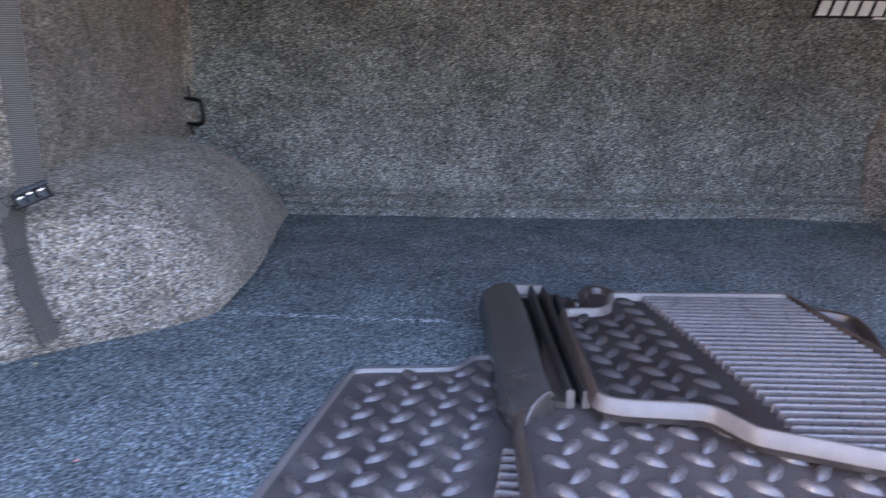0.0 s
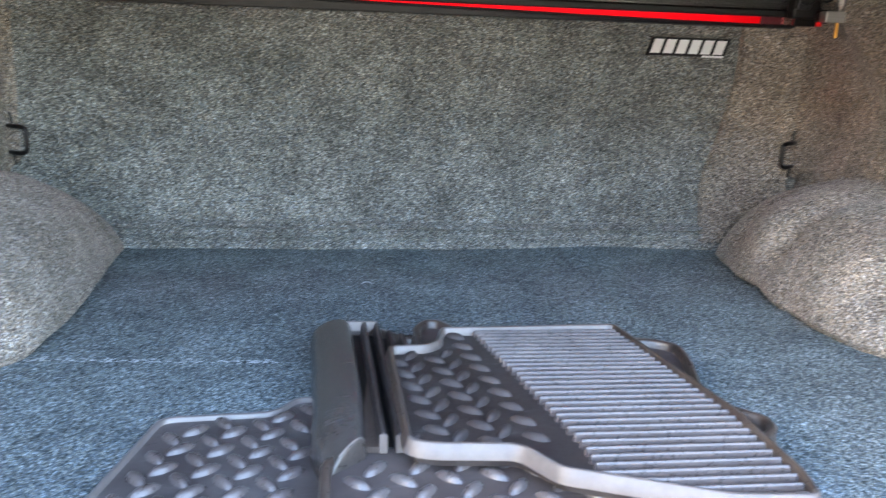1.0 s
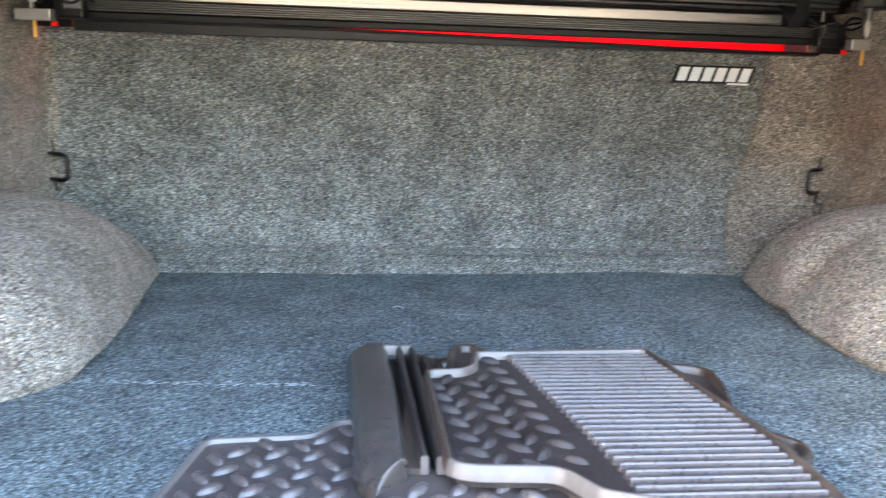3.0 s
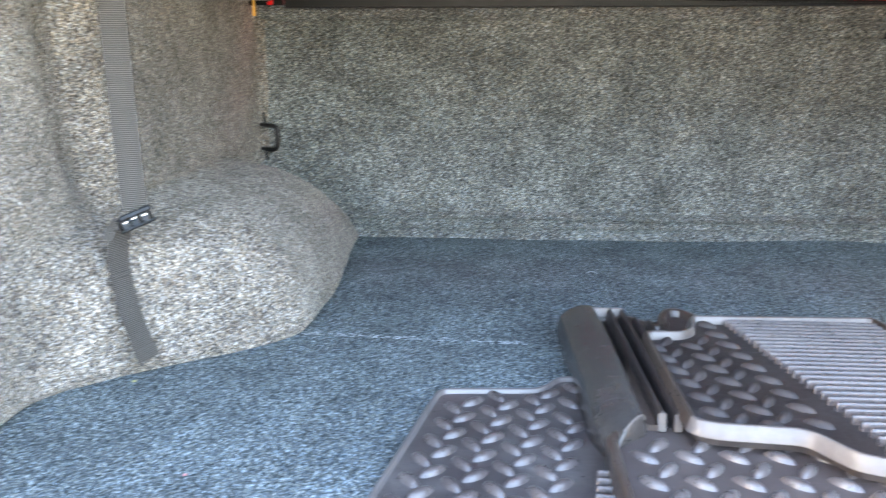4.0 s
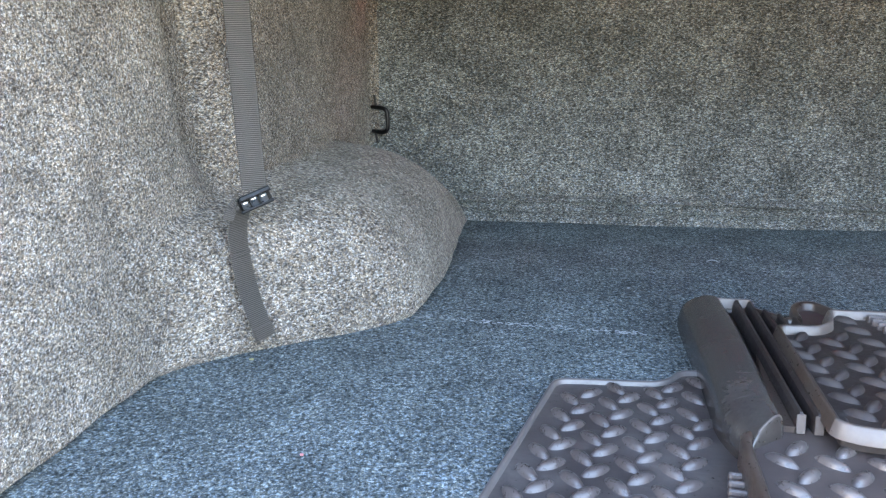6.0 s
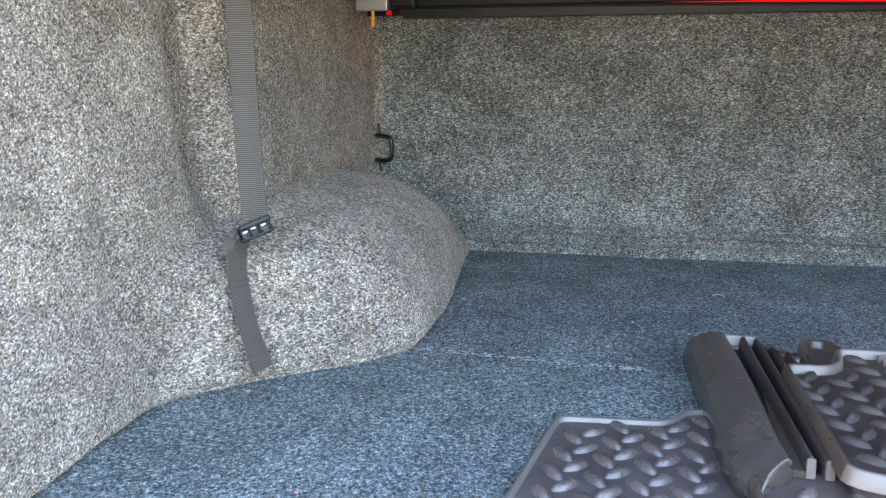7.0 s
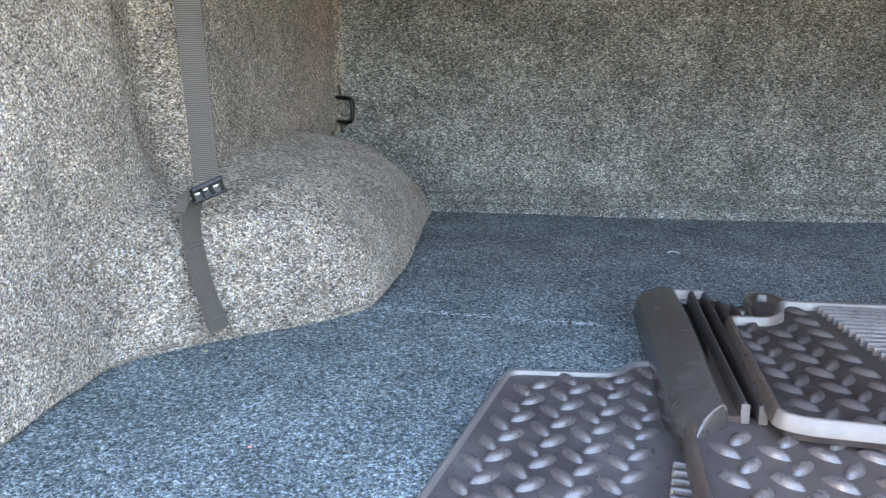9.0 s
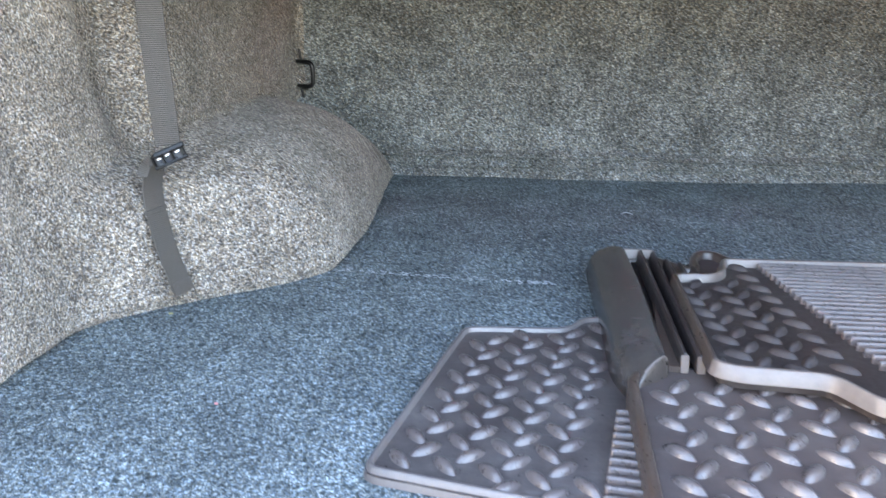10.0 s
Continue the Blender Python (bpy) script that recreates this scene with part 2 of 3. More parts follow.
def rim(loop, w, z0, z1, soft=0.002):
    """A raised edge along the outline, with softened top corners."""
    bm = bmesh.new()
    prof = [(0.0, z0), (0.0, z1 - soft), (soft, z1), (w - soft, z1), (w, z1 - soft), (w, z0)]
    rings = [[bm.verts.new((p.x, p.y, z)) for p in inset(loop, d)] for d, z in prof]
    k = len(loop)
    for r0, r1 in zip(rings, rings[1:] + rings[:1]):
        for i in range(k):
            bm.faces.new((r0[i], r0[(i + 1) % k], r1[(i + 1) % k], r1[i]))
    return bm


def leaning_rim(loop, z0, z1):
    """A raised edge whose outer face leans inwards as it rises."""
    bm = bmesh.new()
    prof = [(0.0, z0), (0.0042, z1 - 0.0014), (0.0056, z1), (0.0085, z1), (0.0100, z1 - 0.0016), (0.0118, z0)]
    rings = [[bm.verts.new((p.x, p.y, z)) for p in inset(loop, d)] for d, z in prof]
    k = len(loop)
    for r0, r1 in zip(rings, rings[1:] + rings[:1]):
        for i in range(k):
            bm.faces.new((r0[i], r0[(i + 1) % k], r1[(i + 1) % k], r1[i]))
    return bm


def only(bm, test):
    """Keep only the faces whose middle passes the test."""
    bmesh.ops.delete(bm, geom=[f for f in bm.faces if not test(f.calc_center_median())], context="FACES")
    return bm


def inside(loop, x, y):
    hit = False
    k = len(loop)
    for i in range(k):
        a, b = loop[i], loop[i - 1]
        if (a.y > y) != (b.y > y) and x < (b.x - a.x) * (y - a.y) / (b.y - a.y) + a.x:
            hit = not hit
    return hit


def smoothstep(a, b, x):
    t = min(1.0, max(0.0, (x - a) / (b - a)))
    return t * t * (3 - 2 * t)


# ---- the bed's carpeted shell ----
FRONT, SIDE, TOP = 2.075, 0.912, 0.528
BACK, TAIL = 0.30, -0.28


def grid_faces(bm, rows):
    for r0, r1 in zip(rows, rows[1:]):
        for k in range(len(r0) - 1):
            bm.faces.new((r0[k], r0[k + 1], r1[k + 1], r1[k]))


def build_floor():
    bm = bmesh.new()
    rows = []
    for j in range(111):
        y = TAIL + (FRONT + 0.02 - TAIL) * j / 110
        row = []
        for i in range(97):
            x = -0.96 + 1.92 * i / 96
            z = 0.008 * smoothstep(1.82, 2.07, y) * math.exp(-((x - 0.38) / 0.22) ** 2) + 0.0022 * noise.noise((x * 4, y * 4, 0.3)) + 0.0012 * noise.noise((x * 14, y * 14, 3.1))
            row.append(bm.verts.new((x, y, z)))
        rows.append(row)
    grid_faces(bm, rows)
    low = bmesh.ops.extrude_face_region(bm, geom=bm.faces[:])
    bmesh.ops.translate(bm, verts=[g for g in low["geom"] if isinstance(g, bmesh.types.BMVert)], vec=(0, 0, -0.03))
    ob = mesh_object("floor", bm, CARPET_FLOOR_SKY)
    return tagged(ob, "grey flecked carpet covering the truck bed floor, blue skylight tinted into its colour", "carpet floor", kind="structure")


build_floor()


def build_front():
    root = bmesh.new()
    rows = []
    for z in [-0.01 + 0.0022 * j for j in range(36)] + [0.0692 + (TOP - 0.0692) * j / 50 for j in range(1, 51)]:
        row = []
        for i in range(121):
            x = -0.90 + 1.80 * i / 120
            wob = 0.005 * noise.noise((x * 3, z * 3, 7.0)) + 0.0025 * noise.noise((x * 11, z * 9, 2.0))
            lap = 0.017 * (1 - smoothstep(0.054, 0.060, z + 0.002 * math.sin(9 * x)))
            for at, deep in ((0.042, 0.012), (0.022, 0.008)):
                lap -= deep * math.exp(-((z - at - 0.001 * math.sin(7 * x + 90 * at)) / 0.0028) ** 2)
            hem = 0.008 * smoothstep(0.4965, 0.5005, z) - 0.005 * math.exp(-((z - 0.493) / 0.003) ** 2)
            roll = 0.010 * (1 - smoothstep(0.0, 0.03, z))
            row.append(root.verts.new((x, FRONT + wob - lap - hem - roll, z)))
        rows.append(row)
    grid_faces(root, rows)
    low = bmesh.ops.extrude_face_region(root, geom=root.faces[:])
    bmesh.ops.translate(root, verts=[g for g in low["geom"] if isinstance(g, bmesh.types.BMVert)], vec=(0, 0.03, 0))
    ob = mesh_object("wall_front", root, CARPET)
    return tagged(ob, "grey flecked carpet panel on the bed's front wall", "carpet wall", kind="structure")


build_front()

WELL_H = 0.212


def wall_depth(y, z, side):
    """How far the lining stands in from the outer side plane, at a place along the bed and a height."""
    f = smoothstep(1.12, 1.44, y)
    h = WELL_H - 0.055 * smoothstep(1.80, 2.08, y) - 0.02 * (1 - smoothstep(1.2, 1.5, y))
    v = max(0.0, z) / h
    e = 4.5 - 2.4 * smoothstep(1.70, 2.03, y)
    g = max(0.0, 1 - v ** e) ** (0.6 + 0.15 * smoothstep(1.70, 2.03, y)) if v < 1 else 0.0
    well = f * ((0.232 - 0.03 * min(v, 1)) * g + 0.035 * min(1.0, math.exp(-(z - h) / 0.006)))
    well *= 1 - 0.10 * smoothstep(1.55, 2.05, y)
    front = 0.026 * smoothstep(1.24, 1.46, y)
    r = 0.035 if side < 0 else 0.10
    t = max(0.0, y - (FRONT - r))
    corner = 0.75 * (r - math.sqrt(max(0.0, r * r - t * t)))
    crease_y = 1.325 + 0.035 * (1 - smoothstep(0.20, 0.42, z))
    groove = -0.056 * math.exp(-((y - crease_y) / (0.052 if y < crease_y else 0.024)) ** 2) * smoothstep(0.16, 0.3, z)
    groove -= 0.014 * f * math.exp(-((z - h - 0.004) / 0.009) ** 2)
    crease2 = -0.011 * math.exp(-((y - 1.075 - 0.02 * math.sin(9 * z)) / 0.03) ** 2) * smoothstep(0.1, 0.16, z) * (1 - smoothstep(0.26, 0.34, z))
    foot = -0.016 * (1 - smoothstep(0.003, 0.013, z))
    wob = 0.006 * noise.noise((y * 4, z * 4, 5 + side)) + 0.003 * noise.noise((y * 13, z * 13, 9 + side))
    if side > 0:
        folds = ((1.905 - 0.06 * v, 0.022, 0.020), (1.700 - 0.02 * v, 0.046, 0.034), (1.405 - 0.01 * v, 0.050, 0.045))
    else:
        folds = ((1.955 - 0.06 * v, 0.015, 0.012), (1.87 - 0.05 * v, 0.009, 0.020))
    fold = -sum(d * math.exp(-((y - c) / w) ** 2) for c, d, w in folds)
    fold *= smoothstep(0.15, 0.5, v) * (1 - smoothstep(1.0, 1.15, v))
    if side > 0:
        fold -= 0.17 * math.exp(-((y - 2.060) / 0.052) ** 2) * (1 - smoothstep(0.9, 1.35, v))
        line = 1.50 + 1.25 * (z - 0.21)
        fold += 0.040 * smoothstep(line - 0.24, line - 0.01, y) * (1 - smoothstep(line, line + 0.11, y)) * smoothstep(0.20, 0.28, z)
        fold += 0.022 * noise.noise((y * 10, z * 9, 2.5)) * smoothstep(1.4, 1.55, y) * (1 - smoothstep(0.9, 1.3, v))
    else:
        fold -= 0.09 * math.exp(-((y - 2.065) / 0.036) ** 2) * (1 - smoothstep(0.85, 1.25, v))
    return max(0.018 if y > 1.9 else -0.03, well + fold + front + max(corner, 0) + groove + crease2 + foot + wob)


def build_side(side, name, arch_name):
    ys = [BACK + (FRONT + 0.012 - BACK) * j / 190 for j in range(191)]
    zs = [-0.01 + 0.12 * k / 20 for k in range(20)] + [0.11 + 0.14 * k / 56 for k in range(56)] + [0.25 + 0.36 * k / 34 for k in range(35)]
    pts = [[(side * (SIDE - wall_depth(y, z, side)), y, z) for z in zs] for y in ys]

    def is_arch(j, k):
        y, z = ys[j], zs[k]
        return 1.2 <= y and z < WELL_H - 0.055 * smoothstep(1.80, 2.08, y) + 0.03

    def build(which):
        bm = bmesh.new()
        vs = {}

        def vert(j, k):
            if (j, k) not in vs:
                vs[(j, k)] = bm.verts.new(pts[j][k])
            return vs[(j, k)]

        for j in range(len(ys) - 1):
            for k in range(len(zs) - 1):
                if is_arch(j, k) == which:
                    bm.faces.new((vert(j, k), vert(j + 1, k), vert(j + 1, k + 1), vert(j, k + 1)))
        return bm

    wall = build(False)
    low = bmesh.ops.extrude_face_region(wall, geom=wall.faces[:])
    bmesh.ops.translate(wall, verts=[g for g in low["geom"] if isinstance(g, bmesh.types.BMVert)], vec=(side * 0.05, 0, 0))
    ob = mesh_object(name, wall, CARPET_SIDE_LIT)
    tagged(ob, "grey flecked carpet lining on the bed's side wall", "carpet wall", kind="structure")
    arch = build(True)
    low = bmesh.ops.extrude_face_region(arch, geom=arch.faces[:])
    bmesh.ops.translate(arch, verts=[g for g in low["geom"] if isinstance(g, bmesh.types.BMVert)], vec=(side * 0.05, 0, 0))
    root = empty(arch_name, (side * 0.80, 1.65, 0.0), "rounded wheel arch covered in grey flecked carpet", "wheel arch", "wheel arches")
    part("shell", shift(arch, -root.location), CARPET_SIDE_LIT, root, "", True)
    line = [Vector((side * (SIDE - wall_depth(y, 0.001, side) - 0.0005), y, 0.0035)) for y in (1.20 + 0.016 * k for k in range(52))]
    part("welt", shift(tube(line, 0.0030, 8), -root.location), CARPET_SIDE_LIT, root, "rolled carpet welt along the floor", True)


build_side(-1, "wall_left", "wheel_arch")
build_side(1, "wall_right", "wheel_arch")



def build_corner_flap():
    """The side lining laps round the corner onto the front panel."""
    bm = bmesh.new()
    rows = []
    for j in range(61):
        z = 0.015 + 0.511 * j / 60
        left = 0.655 + 0.050 * smoothstep(0.16, 0.40, z) + 0.003 * math.sin(31 * z)
        row = []
        for i in range(25):
            u = i / 24
            x = left + (0.852 - left) * u
            y = 2.064 - 0.010 * min(1.0, u / 0.06) ** 0.5 + 0.004 * noise.noise((x * 9, z * 6, 4.0)) - 0.012 * smoothstep(0.75, 1.0, u)
            row.append(bm.verts.new((x, y, z)))
        rows.append(row)
    grid_faces(bm, rows)
    low = bmesh.ops.extrude_face_region(bm, geom=bm.faces[:])
    bmesh.ops.translate(bm, verts=[g for g in low["geom"] if isinstance(g, bmesh.types.BMVert)], vec=(0, 0.02, 0))
    ob = mesh_object("wall_corner_flap", bm, CARPET_SIDE_LIT)
    tagged(ob, "grey carpet flap in the warm-lit side tone, lapping over the front panel's corner", "carpet wall", kind="structure")


build_corner_flap()

# outer shell of the bed, and what lies beyond it
# sides and cab wall are built oversized to keep the sun out
for s, nm in ((-1, "bed_side_left"), (1, "bed_side_right")):
    ob = mesh_object(nm, box((0.07, 2.00, 1.20), (s * 1.005, 1.285, 0.10), 0.01), RED, smooth=False)
    tagged(ob, "red painted outer side of the truck bed", "truck side", kind="structure")
ob = mesh_object("wall_cab", box((2.30, 0.06, 2.6), (0, 2.32, 0.55), 0.02), RED, smooth=False)
tagged(ob, "red painted rear wall of the truck cab", "cab wall", kind="structure")


def build_ground():
    bm = bmesh.new()
    bmesh.ops.create_grid(bm, x_segments=8, y_segments=8, size=400)
    ob = mesh_object("ground", shift(bm, (0, 0, -0.95)), GROUND, smooth=False)
    tagged(ob, "pale grey concrete ground around the truck", "ground", kind="structure")


build_ground()


def added_wall_material(name, dark, pale):
    m, n, l, b = material(name, 0.9)
    col = ramp_node(n, l, noise_node(n, l, world_vec(n), 2.5, 6, 0.6), [(0.3, dark), (0.7, pale)])
    l.new(col, b.inputs["Base Color"])
    return m


# two unseen dark walls, added to hold back low light from behind
DARK_LIGHT_STOP = added_wall_material("dark_light_stop", (0.026, 0.024, 0.021), (0.040, 0.037, 0.032))
ob = mesh_object("wall_light_stop_right", box((12.5, 0.3, 2.0), (6.75, -7.0, 0.05), 0.02), DARK_LIGHT_STOP, smooth=False)
tagged(ob, "unseen low dark wall added behind the truck to cut low light", "wall", kind="structure")
ob = mesh_object("wall_light_stop_left", box((13.5, 0.3, 3.7), (-6.25, -7.0, 0.90), 0.02), DARK_LIGHT_STOP, smooth=False)
tagged(ob, "unseen tall dark wall added behind the truck to cut low light", "wall", kind="structure")
# unseen reflector wall, added to bounce sun onto the bed's right side
ob = mesh_object("wall_bounce", box((0.3, 8.5, 4.4), (-4.2, 0.75, 1.25), 0.02), added_wall_material("pale_bounce", (0.48, 0.46, 0.42), (0.56, 0.54, 0.49)), smooth=False)
tagged(ob, "unseen pale wall added beside the truck to bounce sunlight", "wall", kind="structure")

# hidden blocks, added so no sun leaks in at the front corners
for s, nm in ((-1, "wall_sun_stop_left"), (1, "wall_sun_stop_right")):
    ob = mesh_object(nm, box((0.16, 0.17, 0.26), (s * 0.925, 2.17, 0.62), 0.004), PLASTIC, smooth=False)
    tagged(ob, "unseen black block added at the bed's front corner to stop sun leaks", "bed corner", kind="structure")

# ---- the folding cover above the bed ----
COVER_BACK = 0.85
cover = empty("tonneau_cover", (0, 1.7, 0.65), "black folding tonneau cover panel with aluminium frame over the bed", "tonneau cover")


def local(bm, root):
    return shift(bm, -root.location)


for y0, y1 in ((COVER_BACK, 1.560), (1.565, 2.05)):
    part("panel", local(box((1.80, y1 - y0, 0.025), (0, (y1 + y0) / 2, 0.668), 0.004), cover), FABRIC_UNDER, cover, "dark grey panel lining")


part("top_skin", local(box((1.84, 2.11 - COVER_BACK, 0.006), (0, (2.11 + COVER_BACK) / 2, 0.684), 0.002), cover), PLASTIC, cover, "black vinyl outer skin")


def front_profile(name, zc, h, yc, d, mat, lean=0.0, half=0.78, label="", mid=0.0):
    part(name, local(box((2 * half, d, h), (mid, yc, zc), 0.0025, 2, (lean, 0, 0)), cover), mat, cover, label)


front_profile("backing", 0.605, 0.108, 2.046, 0.012, PLASTIC, 0, 0.90)
front_profile("seal", 0.5480, 0.014, 2.010, 0.02, RUBBER_BLACK, 0, 0.80, "grey rubber bulb seal")
for k in range(5):
    front_profile("lower_rail", 0.5595 + 0.0044 * k, 0.0037, 2.014 - 0.0012 * (k % 2), 0.03, GREY_ALU, 3, 0.79, "grooved grey aluminium rail" if k == 0 else "")
front_profile("bright_rail", 0.5925, 0.023, 2.014, 0.012, ALU, 3.5, 0.745, "bright bare aluminium rail", -0.045)
front_profile("gap_strip", 0.608, 0.004, 2.012, 0.012, PLASTIC, 0, 0.80)
for k in range(3):
    front_profile("upper_rail", 0.6155 + 0.0100 * k, 0.0082, 2.008 - 0.004 * k, 0.02, DARK_ALU if k != 1 else GREY_ALU, 4, 0.82)
front_profile("frame_front", 0.649, 0.016, 1.99, 0.05, DARK_ALU, 0, 0.87)
for s in (-1, 1):
    part("frame_side", local(box((0.03, 1.98 - COVER_BACK, 0.034), (s * 0.872, (1.98 + COVER_BACK) / 2, 0.636), 0.003), cover), DARK_ALU, cover)
    part("side_seal", local(box((0.055, 2.13 - COVER_BACK, 0.090), (s * 0.918, (2.13 + COVER_BACK) / 2, 0.640), 0.003), cover), RUBBER_BLACK, cover, "black rubber side seal")
    part("frame_lip", local(box((0.02, 1.97 - COVER_BACK, 0.008), (s * 0.855, (1.97 + COVER_BACK) / 2, 0.615), 0.002), cover), DARK_ALU, cover)
for s in (-1, 1):
    part("end_cap", local(box((0.085, 0.012, 0.055), (s * 0.850, 2.036, 0.552), 0.002), cover), PLASTIC, cover)
for s in (-1, 1):
    ob = mesh_object("side_rail", box((0.104, 1.76, 0.060), (s * 0.915, 1.18, 0.6138), 0.004, 2, (-1, 0, 0)), PLASTIC_GREY, smooth=False)
    tagged(ob, "black plastic rail along the top of the bed side", "bed rail", group="bed rails")


def build_weatherstrip():
    bm = bmesh.new()
    rows = []
    for i in range(61):
        x = -0.80 + 1.60 * i / 60
        top = 0.5425 - 0.017 * smoothstep(-0.55, 0.80, x)
        rows.append([bm.verts.new((x, y, z)) for y, z in ((2.03, 0.5175), (2.018, 0.519), (2.016, top - 0.003), (2.02, top), (2.03, top))])
    grid_faces(bm, rows)
    low = bmesh.ops.extrude_face_region(bm, geom=bm.faces[:])
    bmesh.ops.translate(bm, verts=[g for g in low["geom"] if isinstance(g, bmesh.types.BMVert)], vec=(0, 0.006, 0))
    root = empty("weatherstrip", (0, 2.02, 0.5175), "black rubber weatherstrip along the front wall's top edge", "weatherstrip")
    part("strip", local(bm, root), PLASTIC, root, "", True)
    line = [Vector((x, 2.0155, 0.5395 - 0.017 * smoothstep(-0.55, 0.80, x))) for x in (-0.80 + 1.60 * i / 60 for i in range(61))]
    part("bulb", local(tube(line, 0.0032, 8), root), RUBBER_BLACK, root, "rounded rubber bulb of the strip", True)


build_weatherstrip()


def build_clamp(s):
    root = empty("clamp", (s * 0.836, 1.915, 0.541), "grey aluminium clamp with bolt and yellow pin holding the cover", "clamp", "cover clamps")
    part("plate", box((0.066, 0.026, 0.022), (0, 0, 0), 0.002), CLAMP_ALU, root)
    bolt = part("bolt", rod(0.0065, (s * 0.004, 0, 0.011), (s * 0.004, 0, 0.075)), DULL_STEEL, root, "dull zinc-plated bolt", True)
    part("nut", rod(0.011, (s * 0.004, 0, 0.022), (s * 0.004, 0, 0.048), 6), DULL_STEEL, bolt)
    part("pin", rod(0.0034, (s * 0.001, 0, -0.042), (s * 0.001, 0, -0.011)), BRASS, root, "yellow zinc pin", True)
    part("block", box((0.06, 0.03, 0.024), (s * 0.012, 0.02, 0.078), 0.003), DARK_ALU, root)
    part("corner_cap", box((0.045, 0.012, 0.016), (s * 0.004, -0.01, 0.086), 0.002), GREY_ALU, root, "dull aluminium corner cap")

    latch = empty("latch", (s * 0.79, 1.97, 0.56), "black latch mechanism with cables beside the cover clamp", "latch", "cover latches")
    part("body", box((0.062, 0.03, 0.046), (0, 0, 0), 0.006), PLASTIC, latch)
    part("cover_plate", box((0.036, 0.012, 0.026), (-s * 0.012, -0.018, 0.008), 0.003, 2, (10, 0, 12)), DARK_ALU, latch)
    part("lever", box((0.016, 0.05, 0.012), (s * 0.03, -0.02, -0.01), 0.004, 2, (0, 0, 20)), PLASTIC, latch)
    part("knob", rod(0.010, (s * 0.025, -0.02, -0.02), (s * 0.025, -0.045, -0.024)), PLASTIC, latch, "", True)
    part("screw", rod(0.004, (-s * 0.03, -0.02, 0.028), (-s * 0.03, -0.02, 0.048)), DULL_STEEL, latch, "dull steel screw", True)
    for k in range(3):
        line = smooth_line([(-s * 0.05, -0.005, 0.01 + 0.012 * k), (-s * 0.01, -0.03, 0.025 - 0.01 * k), (s * 0.03, -0.03, 0.012 + 0.012 * k), (s * 0.07, -0.02, 0.03)], 6)
        part("cable", tube(line, 0.0024, 8), PLASTIC, latch, "", True)
    part("marker", box((0.012, 0.006, 0.010), (s * 0.018, -0.035, -0.034), 0.002), RED, latch, "small red tab")


build_clamp(-1)
build_clamp(1)


def build_tie_strap():
    root = empty("fold_strap", (0.70, 1.95, 0.63), "black webbing strap looped over the cover's front rail", "strap")

    def ribbon(pts, w, t=0.0015):
        bm = bmesh.new()
        rows = []
        for p in smooth_line(pts, 5):
            rows.append([bm.verts.new((p.x - w / 2, p.y, p.z)), bm.verts.new((p.x + w / 2, p.y, p.z))])
        grid_faces(bm, rows)
        low = bmesh.ops.extrude_face_region(bm, geom=bm.faces[:])
        bmesh.ops.translate(bm, verts=[g for g in low["geom"] if isinstance(g, bmesh.types.BMVert)], vec=(0, t, 0))
        return bm

    part("loop", ribbon([(0, 0.0, 0.02), (0.002, -0.012, 0.0), (0.004, -0.014, -0.03), (-0.01, -0.008, -0.058)], 0.030), RUBBER_BLACK, root, "", True)
    part("tail", ribbon([(-0.036, 0.0, -0.012), (-0.022, -0.01, -0.03), (-0.004, -0.012, -0.055)], 0.020), RUBBER_BLACK, root, "", True)


build_tie_strap()


def build_hinge():
    for s in (-1, 1):
        root = empty("hinge", (s * 0.862, 1.58, 0.622), "silver hinge bracket with bolts on the cover's side frame", "hinge", "cover hinges")
        part("leaf", box((0.012, 0.09, 0.020), (0, 0, 0.004), 0.002), ALU, root)
        part("bolt", rod(0.007, (0, 0.03, -0.004), (-s * 0.016, 0.03, -0.004)), STEEL, root, "", True)
        part("bolt", rod(0.007, (0, -0.02, 0.012), (-s * 0.016, -0.02, 0.012)), STEEL, root, "", True)


build_hinge()


# ---- hooks, badge, strap ----
def build_tie_down(s):
    root = empty("tie_down_hook", (-0.860 if s < 0 else 0.840, 2.025, 0.237), "black steel tie-down loop in the bed's front corner", "tie-down hook", "tie-down hooks")
    i = -s
    line = smooth_line([(-i * 0.012, 0.006, 0.0275), (i * 0.004, -0.008, 0.0275), (i * 0.019, -0.014, 0.0265), (i * 0.0275, -0.016, 0.020), (i * 0.029, -0.016, 0.0),
                        (i * 0.0275, -0.016, -0.019), (i * 0.019, -0.014, -0.0265), (i * 0.004, -0.008, -0.0275), (-i * 0.012, 0.006, -0.0275)], 5)
    part("loop", tube(line, 0.0052), BLACK_STEEL, root, "", True)
    for z0, z1 in ((0.030, 0.056), (-0.052, -0.030)):
        part("stub", rod(0.0032, (-i * 0.001, -0.002, z0), (-i * 0.004, -0.002, z1)), BLACK_STEEL, root, "", True)


build_tie_down(-1)
build_tie_down(1)


